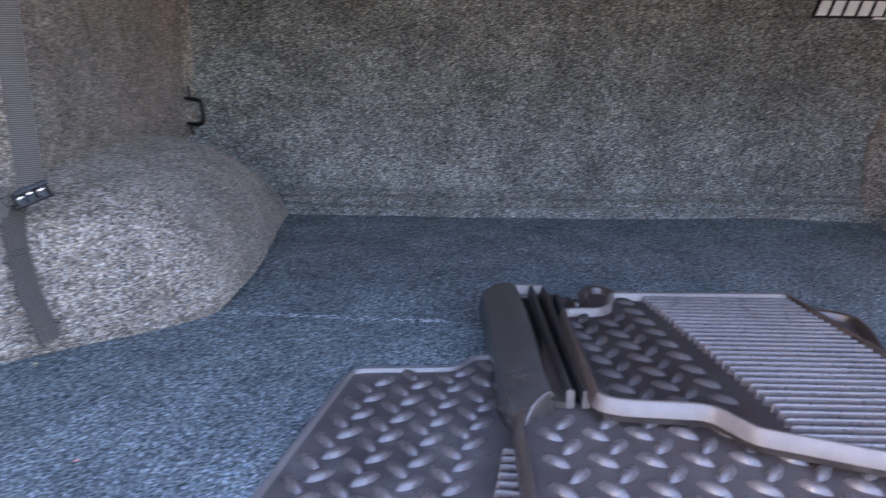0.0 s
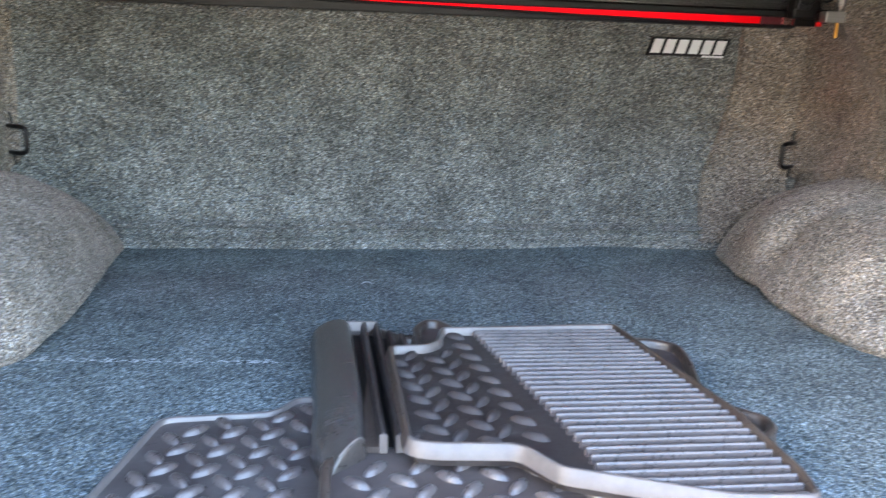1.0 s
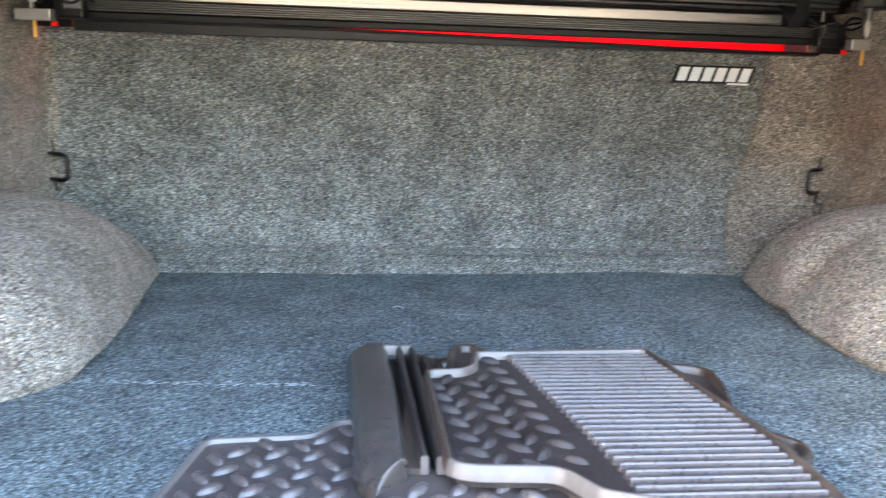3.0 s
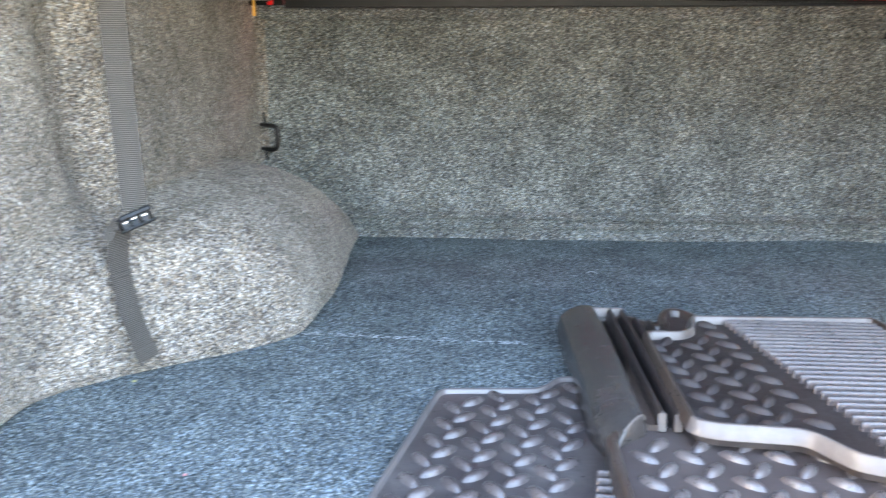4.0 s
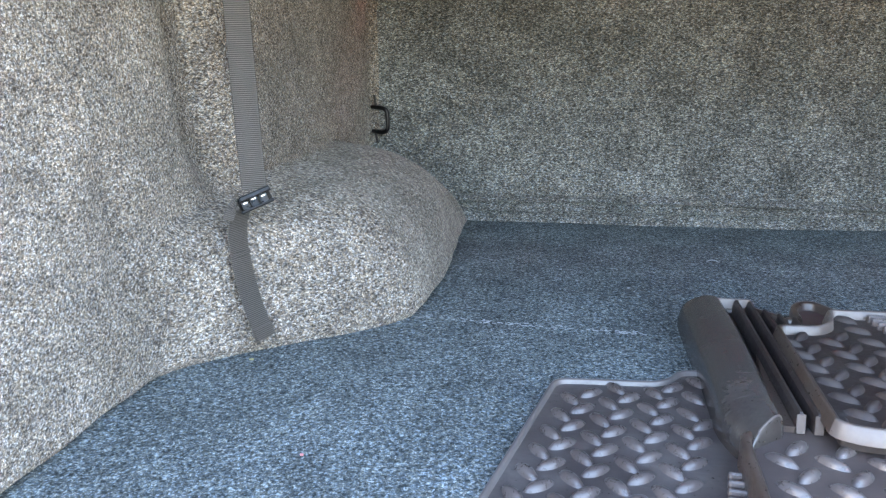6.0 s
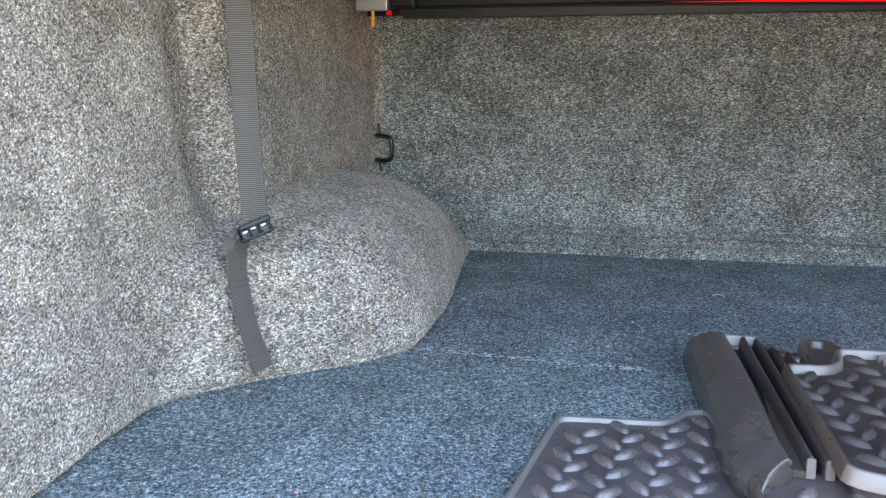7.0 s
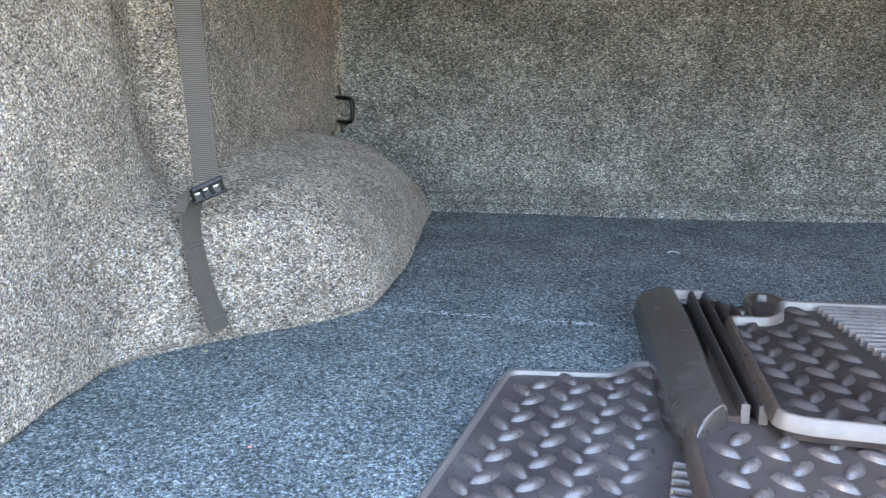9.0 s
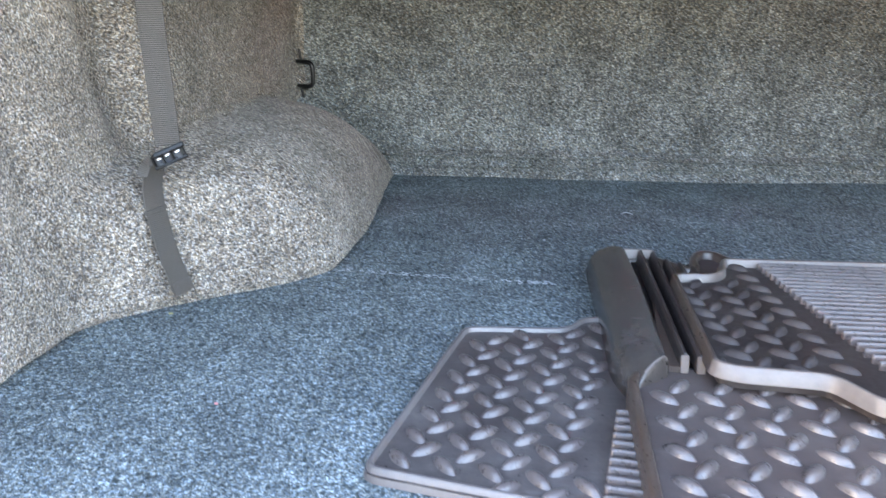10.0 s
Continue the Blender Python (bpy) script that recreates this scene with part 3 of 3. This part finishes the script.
def build_badge():
    root = empty("badge", (0.583, 2.062, 0.470), "black cloth badge with slanted white block shapes sewn to the carpet", "badge")
    slant = 0.30

    def block(x0, x1, z0, z1, y0, y1):
        bm = bmesh.new()
        loop = [(x0 + slant * z0, z0), (x1 + slant * z0, z0), (x1 + slant * z1, z1), (x0 + slant * z1, z1)]
        fr = [bm.verts.new((x, y0, z)) for x, z in loop]
        bk = [bm.verts.new((x, y1, z)) for x, z in loop]
        for k in range(4):
            bm.faces.new((fr[k], fr[(k + 1) % 4], bk[(k + 1) % 4], bk[k]))
        bm.faces.new(fr)
        bm.faces.new(bk[::-1])
        return bm

    backing = part("backing", block(-0.0905, 0.0915, -0.0195, 0.0208, -0.001, 0.010), PATCH, root)
    for k in range(6):
        x0 = -0.086 + 0.0295 * k
        part("white_block", block(x0, x0 + 0.0215, -0.0140, 0.0165, -0.003, 0.0), WHITE, backing, "white slanted block")
    part("white_bar", block(0.038, 0.088, -0.021, -0.0165, -0.003, 0.0), WHITE, backing, "thin white bar")


build_badge()


def strap_ribbon(pts, across, w, t=0.0022):
    """Flat webbing along a line; its width lies along 'across'."""
    bm = bmesh.new()
    uv = bm.loops.layers.uv.new("UVMap")
    line = smooth_line(pts, 8)
    a = Vector(across).normalized()
    run, rows, lens = 0.0, [], []
    for i, p in enumerate(line):
        run += (p - line[i - 1]).length if i else 0.0
        lens.append(run)
        d = (line[min(i + 1, len(line) - 1)] - line[max(i - 1, 0)]).normalized()
        aa = (a - d * a.dot(d)).normalized()
        nn = aa.cross(d)
        rows.append([bm.verts.new(p + aa * w * u + nn * t * v) for u, v in ((-0.5, 0), (-0.47, 0.5), (0.47, 0.5), (0.5, 0), (0.47, -0.5), (-0.47, -0.5))])
    us = (0, 0.03, 0.97, 1, 0.97, 0.03)
    for i in range(len(rows) - 1):
        for k in range(6):
            q = (k + 1) % 6
            f = bm.faces.new((rows[i][k], rows[i][q], rows[i + 1][q], rows[i + 1][k]))
            for lp, (uu, vv) in zip(f.loops, ((us[k], lens[i]), (us[q], lens[i]), (us[q], lens[i + 1]), (us[k], lens[i + 1]))):
                lp[uv].uv = (uu, vv)
    bm.faces.new(rows[0])
    bm.faces.new(rows[-1][::-1])
    return bm


def build_strap():
    root = empty("cargo_strap", (-0.80, 1.24, 0.0), "grey webbing strap with black buckle hanging on the carpeted side wall", "strap")
    ac = (0.90, 0.43, 0.0)
    part("upper_webbing", local(strap_ribbon([(-0.806, 1.245, 0.64), (-0.805, 1.243, 0.50), (-0.803, 1.240, 0.36), (-0.800, 1.237, 0.24)], ac, 0.0325), root), WEB, root)
    lo = (0.42, 0.91, 0.0)
    part("lower_webbing", local(strap_ribbon([(-0.812, 1.232, 0.226), (-0.828, 1.236, 0.190), (-0.830, 1.238, 0.150), (-0.817, 1.232, 0.09), (-0.797, 1.226, 0.034)], lo, 0.033), root), WEB, root)
    part("hem", local(strap_ribbon([(-0.830, 1.238, 0.152), (-0.829, 1.238, 0.146)], lo, 0.035, 0.005), root), WEB, root)
    part("end_fold", local(strap_ribbon([(-0.8025, 1.2275, 0.050), (-0.797, 1.226, 0.034)], lo, 0.034, 0.005), root), WEB, root)
    turn = Matrix.Translation((-0.798, 1.232, 0.226)) @ pose(0, 0, 0, 0, -20, 25.5)
    root_inv = Matrix.Translation(-root.location)

    def placed(bm):
        bmesh.ops.transform(bm, matrix=root_inv @ turn, verts=bm.verts)
        return bm

    buckle = part("buckle", placed(box((0.044, 0.010, 0.021), (0, 0, 0), 0.004)), PLASTIC, root, "black plastic cam buckle")
    for x, lift in ((-0.0125, 0.0), (-0.0005, 0.0015), (0.0125, 0.0005)):
        part("buckle_tooth", placed(box((0.0098, 0.009, 0.0135), (x, -0.0070 - lift, 0.0005 + lift), 0.0024, 2, (18, 0, 10))), BRIGHT_STEEL, buckle, "worn shiny buckle bar")
    part("cross_bar", placed(box((0.046, 0.006, 0.0045), (0.001, -0.0085, -0.0065), 0.0018, 2, (0, 0, 3))), PLASTIC, buckle)
    part("loose_tab", local(strap_ribbon([(-0.816, 1.224, 0.226), (-0.826, 1.220, 0.216), (-0.832, 1.218, 0.202)], (0.5, 0.2, 0.6), 0.014), root), WEB, root, "short loose webbing tab")
    part("buckle_lever", placed(box((0.042, 0.004, 0.007), (0.004, -0.008, 0.010), 0.0015, 2, (-20, 0, 0))), PLASTIC, buckle)


build_strap()


# ---- rubber mats ----
def bump_mesh(mat):
    """One raised lens of the tread, about 28 mm long."""
    bm = bmesh.new()
    rings = []
    for j, (s, z) in enumerate(((1.0, -0.0004), (0.90, 0.0006), (0.80, 0.0020), (0.64, 0.0036), (0.36, 0.0046))):
        ring = []
        for k in range(14):
            a = 2 * math.pi * k / 14
            x = 0.0185 * math.cos(a)
            y = 0.0082 * math.sin(a) * (1 - 0.18 * abs(math.cos(a)) ** 2)
            ring.append(bm.verts.new((x * s, y * s, z)))
        rings.append(ring)
    top = bm.verts.new((0, 0, 0.0049))
    for r0, r1 in zip(rings, rings[1:]):
        for k in range(14):
            bm.faces.new((r0[k], r0[(k + 1) % 14], r1[(k + 1) % 14], r1[k]))
    for k in range(14):
        bm.faces.new((rings[-1][k], rings[-1][(k + 1) % 14], top))
    me = bpy.data.meshes.new("tread_bump")
    bm.to_mesh(me)
    bm.free()
    me.materials.append(mat)
    for p in me.polygons:
        p.use_smooth = True
    return me


BUMP = bump_mesh(RUBBER_WORN)
BUMP_DARK = bump_mesh(RUBBER_TREAD)


def tread(root, base, test, origin, pitch_x, pitch_y, turn, z, n=16, scale=1.0, second=(-0.42, -0.5), lens=None, skew=0.0):
    c, s = math.cos(radians(turn)), math.sin(radians(turn))
    cv, sv = math.cos(radians(turn + skew)), math.sin(radians(turn + skew))
    for j in range(-n, n + 1):
        for i in range(-n, n + 1):
            for flip, (ox, oy) in ((47, (0, 0)), (-43, second)):
                u, v = (i + ox) * pitch_x, (j + oy) * pitch_y
                x, y = origin[0] + c * u - sv * v, origin[1] + s * u + cv * v
                if not test(x, y):
                    continue
                ob = new("tread_bump", lens or BUMP)
                ob.parent = base
                k = scale * (1 + 0.05 * noise.noise((x * 90, y * 90, 1)))
                ob.matrix_basis = Matrix.Translation(Vector((x, y, z)) - root.location) @ pose(0, 0, 0, 0, 0, flip + turn) @ Matrix.Diagonal((k, k, 1.35, 1))


def rib_mesh(length, w, h):
    """A rounded rubber rib along x, its ends drawn in a little."""
    bm = bmesh.new()
    prof = [(-0.50, -0.0005), (-0.47, h * 0.50), (-0.35, h * 0.82), (-0.14, h), (0.14, h), (0.35, h * 0.82), (0.47, h * 0.50), (0.50, -0.0005)]
    e = min(0.003, 0.2 * length)
    rings = [[bm.verts.new((x, w * y * k, z if z < 0 else z * q)) for y, z in prof]
             for x, k, q in ((-length / 2, 0.55, 0.72), (-length / 2 + 0.35 * e, 0.85, 0.92), (-length / 2 + e, 1, 1), (length / 2 - e, 1, 1), (length / 2 - 0.35 * e, 0.85, 0.92), (length / 2, 0.55, 0.72))]
    n = len(prof)
    for a, b in zip(rings, rings[1:]):
        for k in range(n):
            bm.faces.new((a[k], a[(k + 1) % n], b[(k + 1) % n], b[k]))
    bm.faces.new(rings[0])
    bm.faces.new(rings[-1][::-1])
    return bm


V2 = lambda pts: [Vector(p) for p in pts]


def build_flat_mat():
    root = empty("floor_mat", (-0.25, 1.05, 0.0), "worn dark rubber floor mat with raised diamond tread lying on carpet", "floor mat", "rubber floor mats")
    loop = rounded(V2([(-0.468, 0.878), (-0.05, 0.80), (0.02, 1.25), (-0.205, 1.258), (-0.250, 1.252), (-0.268, 1.216), (-0.404, 1.206)]), 0.022)
    base = part("base", local(plate(inset(loop, 0.002), 0.002, 0.010), root), RUBBER_DUSTY, root)
    part("rim", local(leaning_rim(loop, 0.001, 0.016), root), RUBBER_PALE, root, "rubber rim coloured pale for the light it catches", True)
    area = inset(loop, 0.017)
    tread(root, base, lambda x, y: inside(area, x, y) and x < -0.247 + 0.10 * (y - 0.9), (-0.3986, 1.179), 0.0450, 0.0426, -7.3, 0.010, 14, 1.04, skew=-4.9)
    for k in range(11):
        y = 0.858 + 0.0148 * k
        rb = part("rib", rib_mesh(0.064, 0.0088, 0.009), RUBBER_WORN, base)
        rb.matrix_basis = pose(-0.232 + 0.15 * (y - 0.9) + 0.030 + 0.25, y - 1.05, 0.010, 0, 0, -6)


build_flat_mat()


def build_deep_mat():
    root = empty("floor_mat", (0.05, 1.10, 0.0), "dark rubber floor mat with high rounded edge, ribs and diamond tread", "floor mat", "rubber floor mats")
    loop = rounded(V2([(-0.203, 0.62), (0.25, 0.62), (0.270, 1.03), (0.280, 1.054), (0.317, 1.088), (0.320, 1.116), (0.284, 1.150), (0.273, 1.192), (0.303, 1.30), (0.306, 1.348), (0.272, 1.372),
                       (0.02, 1.388), (-0.016, 1.425), (-0.036, 1.460), (-0.064, 1.460), (-0.082, 1.425), (-0.080, 1.378), (-0.138, 1.430), (-0.185, 1.440), (-0.190, 1.42), (-0.190, 1.06), (-0.206, 1.04)]), 0.018)
    base = part("base", local(plate(inset(loop, 0.002), 0.017, 0.032), root), RUBBER_BROWN, root)
    part("rim", local(rim(loop, 0.011, 0.012, 0.044, 0.003), root), RUBBER_RIM, root, "", True)
    part("skirt", local(rim(rounded(V2([(0.19, 0.64), (0.235, 0.64), (0.255, 1.04), (0.255, 1.33), (0.19, 1.35)]), 0.02), 0.010, 0.0, 0.018), root), RUBBER, root)
    # high side edge: steep outside, gently crowned on top, dropping sharply into the first slot
    prof = smooth_line([(-0.230, 0.003, 0), (-0.231, 0.020, 0), (-0.227, 0.036, 0), (-0.219, 0.0450, 0), (-0.206, 0.0515, 0), (-0.192, 0.0560, 0), (-0.183, 0.0570, 0), (-0.178, 0.0560, 0)], 4)
    prof += [Vector(p) for p in ((-0.1752, 0.0538, 0), (-0.1732, 0.0500, 0), (-0.1715, 0.0430, 0), (-0.170, 0.033, 0))]

    def edge_point(p, v):
        u = (p.x + 0.231) / 0.061
        y0, y1 = 1.034 + 0.034 * u, 1.418 + 0.008 * math.sin(math.pi * u)
        tuck = 0.024 * max(0.0, 1 - v / 0.22) ** 2 * (1 - u)
        return Vector((p.x + tuck + 0.011 * (1 - v) + 0.003 * math.sin(4 * v), y0 + (y1 - y0) * v, p.y + 0.0012 * math.sin(7 * v + 3 * u)))

    bm = bmesh.new()
    rows = [[bm.verts.new(edge_point(p, j / 40)) for p in prof] for j in range(41)]
    for drop, on in ((0.82, 0.004), (0.40, 0.008), (0.0, 0.009)):
        rows.append([bm.verts.new(edge_point(p, 1.0) + Vector((0, on, -(1 - drop) * max(0.0, p.y - 0.012)))) for p in prof])
    grid_faces(bm, rows)
    low = bmesh.ops.extrude_face_region(bm, geom=bm.faces[:])
    bmesh.ops.translate(bm, verts=[g for g in low["geom"] if isinstance(g, bmesh.types.BMVert)], vec=(0.002, 0, -0.004))
    part("side_edge", local(bm, root), RUBBER_GLOSS, root, "high smooth rubber edge", True)
    bm = bmesh.new()
    rows = [[bm.verts.new(edge_point(p, 0) + Vector((0, -on, -(1 - drop) * max(0.0, p.y - 0.030)))) for p in prof]
            for drop, on in ((1.0, -0.0005), (0.97, 0.0015), (0.86, 0.0030), (0.52, 0.0048), (0.0, 0.0060))]
    grid_faces(bm, rows)
    low = bmesh.ops.extrude_face_region(bm, geom=bm.faces[:])
    bmesh.ops.translate(bm, verts=[g for g in low["geom"] if isinstance(g, bmesh.types.BMVert)], vec=(0.0, 0.002, -0.004))
    part("edge_end", local(bm, root), RUBBER_SCUFFED, root, "scuffed tan end of the rubber edge", True)
    # the highlight on the end's upper edge, painted as a thin pale tube
    lip = [edge_point(p, 0) + Vector((0, -0.0008, -0.0006)) for p in prof if p.y > 0.046]
    part("edge_highlight", local(tube(lip, 0.0011, 8), root), RUBBER_LIT, root, "highlight along the rubber end, painted as a pale line", True)
    # black plate paints the deep shade at the bottom of the slots
    part("slot_shade", local(box((0.100, 0.335, 0.002), (-0.122, 1.250, 0.0325), 0.0005, 1, (0, 0, 2.2)), root), RUBBER_BLACK, root)
    # this lip faces the rear; its brightness is painted with the pale rubber
    part("back_lip", local(box((0.046, 0.009, 0.016), (-0.157, 1.424, 0.0455), 0.002, 2, (-14, 0, 0)), root), RUBBER_LIT, root, "rubber lip coloured pale for the rear light")
    web = rounded(V2([(-0.166, 1.074), (-0.144, 1.071), (-0.150, 1.30)]), 0.004)
    part("web", local(plate(web, 0.033, 0.0400), root), RUBBER_RIM, root, "sloping rubber web beside the slots")
    ribs = ((-0.1405, 1.072, -0.1545, 0.0555), (-0.1225, 1.072, -0.1360, 0.0545), (-0.108, 1.240, -0.1175, 0.0475), (-0.092, 1.240, -0.1000, 0.0470), (-0.076, 1.240, -0.0830, 0.0465))
    for k, (x0, y0, x1, top) in enumerate(ribs):
        y1 = 1.418 - 0.012 * max(0, k - 1)
        length = math.hypot(x1 - x0, y1 - y0)
        turn = math.degrees(math.atan2(y1 - y0, x1 - x0))
        rb = part("rib", rib_mesh(length, 0.0105, top - 0.033), RUBBER, root)
        rb.matrix_basis = pose((x0 + x1) / 2 - 0.05, (y0 + y1) / 2 - 1.10, 0.033, 0, 0, turn)
        # pale caps paint the light that falls on the ribs' rear ends
        if k < 2:
            part("rib_end", box((0.0016, 0.0092, top - 0.0345), (-length / 2, 0, (top - 0.0345) / 2), 0.0006, 1, (0, 8, 0)), RUBBER_LIT, rb, "rib end cap coloured pale for the rear light")
    area = inset(loop, 0.016)
    tread(root, base, lambda x, y: inside(area, x, y) and y < 1.060 and y > 0.76, (-0.150, 1.040), 0.0468, 0.0497, 3.4, 0.032, 14, 1.02, skew=-2.6)


build_deep_mat()


def build_top_mat():
    root = empty("floor_mat", (0.08, 1.15, 0.0), "dark ribbed rubber mat with raised rim, stacked on another mat", "floor mat", "rubber floor mats")
    loop = rounded(V2([(-0.122, 1.036), (-0.095, 1.024), (-0.006, 1.018), (0.010, 0.992), (0.024, 0.972), (0.172, 0.915), (0.262, 0.908), (0.272, 0.96), (0.268, 1.09), (0.218, 1.378),
                       (-0.052, 1.368), (-0.060, 1.318), (-0.076, 1.304), (-0.130, 1.302)]), 0.016)
    base = part("base", local(plate(inset(loop, 0.002), 0.0495, 0.0545), root), RUBBER, root)

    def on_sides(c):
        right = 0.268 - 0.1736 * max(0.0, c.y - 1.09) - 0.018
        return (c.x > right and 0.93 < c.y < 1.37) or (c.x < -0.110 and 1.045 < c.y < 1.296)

    # light and shade painted by facing: pale front and back, dark sides
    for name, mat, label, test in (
            ("front_rim", RUBBER_LIT, "rubber rim coloured pale for the light it catches", lambda c: not on_sides(c) and c.y < 1.17),
            ("back_rim", RUBBER_LIT, "rubber rim coloured pale for the light it catches", lambda c: not on_sides(c) and c.y >= 1.17),
            ("side_rim", RUBBER_RIM, "rubber rim coloured dark on its shaded sides", lambda c: on_sides(c) and c.x < 0.05),
            ("side_rim", RUBBER_RIM, "rubber rim coloured dark on its shaded sides", lambda c: on_sides(c) and c.x >= 0.05)):
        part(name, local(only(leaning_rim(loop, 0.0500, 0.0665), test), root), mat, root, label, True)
    part("underside", local(plate(inset(loop, 0.012), 0.037, 0.0496), root), RUBBER, root)
    area = inset(loop, 0.013)

    def left_of_ribs(y):
        d = min(0.33, max(0.0, 1.352 - y))
        return -0.003 + 0.22 * d - 0.08 * d * d

    tread(root, base, lambda x, y: inside(area, x, y) and x < left_of_ribs(y) - 0.014 and y > 1.040, (-0.084, 1.210), 0.0500, 0.0373, 9.3, 0.0545, 10, 0.95, lens=BUMP_DARK)
    wide = inset(loop, 0.011)
    for k in range(33):
        y = 1.352 - 0.0125 * k - 0.00006 * k * k
        xs = [x * 0.001 for x in range(-140, 290) if inside(wide, x * 0.001, y) and x * 0.001 > left_of_ribs(y)]
        if not xs:
            continue
        a, b = min(xs) + 0.002, max(xs) - 0.001
        rb = part("rib", rib_mesh(b - a, 0.0066, 0.0100), RUBBER_WORN, base)
        rb.matrix_basis = pose((a + b) / 2 - 0.08, y - 1.15, 0.0545)


build_top_mat()


# ---- lint and crumbs on the carpet ----
def build_lint():
    random.seed(4)
    bm = bmesh.new()
    for k in range(95):
        x = -0.64 + 0.36 * random.random() ** 0.9
        y = 1.415 - 0.06 * (x + 0.64) + random.gauss(0, 0.0035)
        b = box((random.uniform(0.002, 0.008), random.uniform(0.0007, 0.0014), 0.0007), (x, y, 0.003), 0, 1, (0, 0, random.uniform(-25, 25)))
        me = bpy.data.meshes.new("tmp")
        b.to_mesh(me)
        b.free()
        bm.from_mesh(me)
        bpy.data.meshes.remove(me)
    ob = mesh_object("lint_line", bm, LINT, smooth=False)
    tagged(ob, "faint broken line of pale lint on the floor carpet", "lint", kind="stuff")
    line = smooth_line([(-0.152, 1.772, 0.004), (-0.145, 1.779, 0.005), (-0.136, 1.777, 0.005), (-0.130, 1.770, 0.004)], 5)
    ob = mesh_object("thread", tube(line, 0.0011, 6), LINT)
    tagged(ob, "short curled white thread on the floor carpet", "thread")
    ob = mesh_object("crumb", box((0.006, 0.004, 0.002), (-0.817, 1.217, 0.004), 0.0007, 1, (10, 5, 30)), LEAF, smooth=False)
    tagged(ob, "tiny dry yellow leaf crumb on the floor carpet", "crumb")
    ob = mesh_object("crumb", box((0.004, 0.003, 0.002), (-0.655, 0.992, 0.004), 0.0006, 1, (0, 8, 20)), PINK, smooth=False)
    tagged(ob, "tiny pink crumb on the floor carpet", "crumb")
    for x, y in ((-0.42, 1.69), (-0.30, 1.60), (0.20, 1.55)):
        ob = mesh_object("crumb", box((0.005, 0.003, 0.0015), (x, y, 0.003), 0.0004, 1, (0, 0, 40)), LINT, smooth=False)
        tagged(ob, "tiny pale lint crumb on the floor carpet", "crumb")


build_lint()
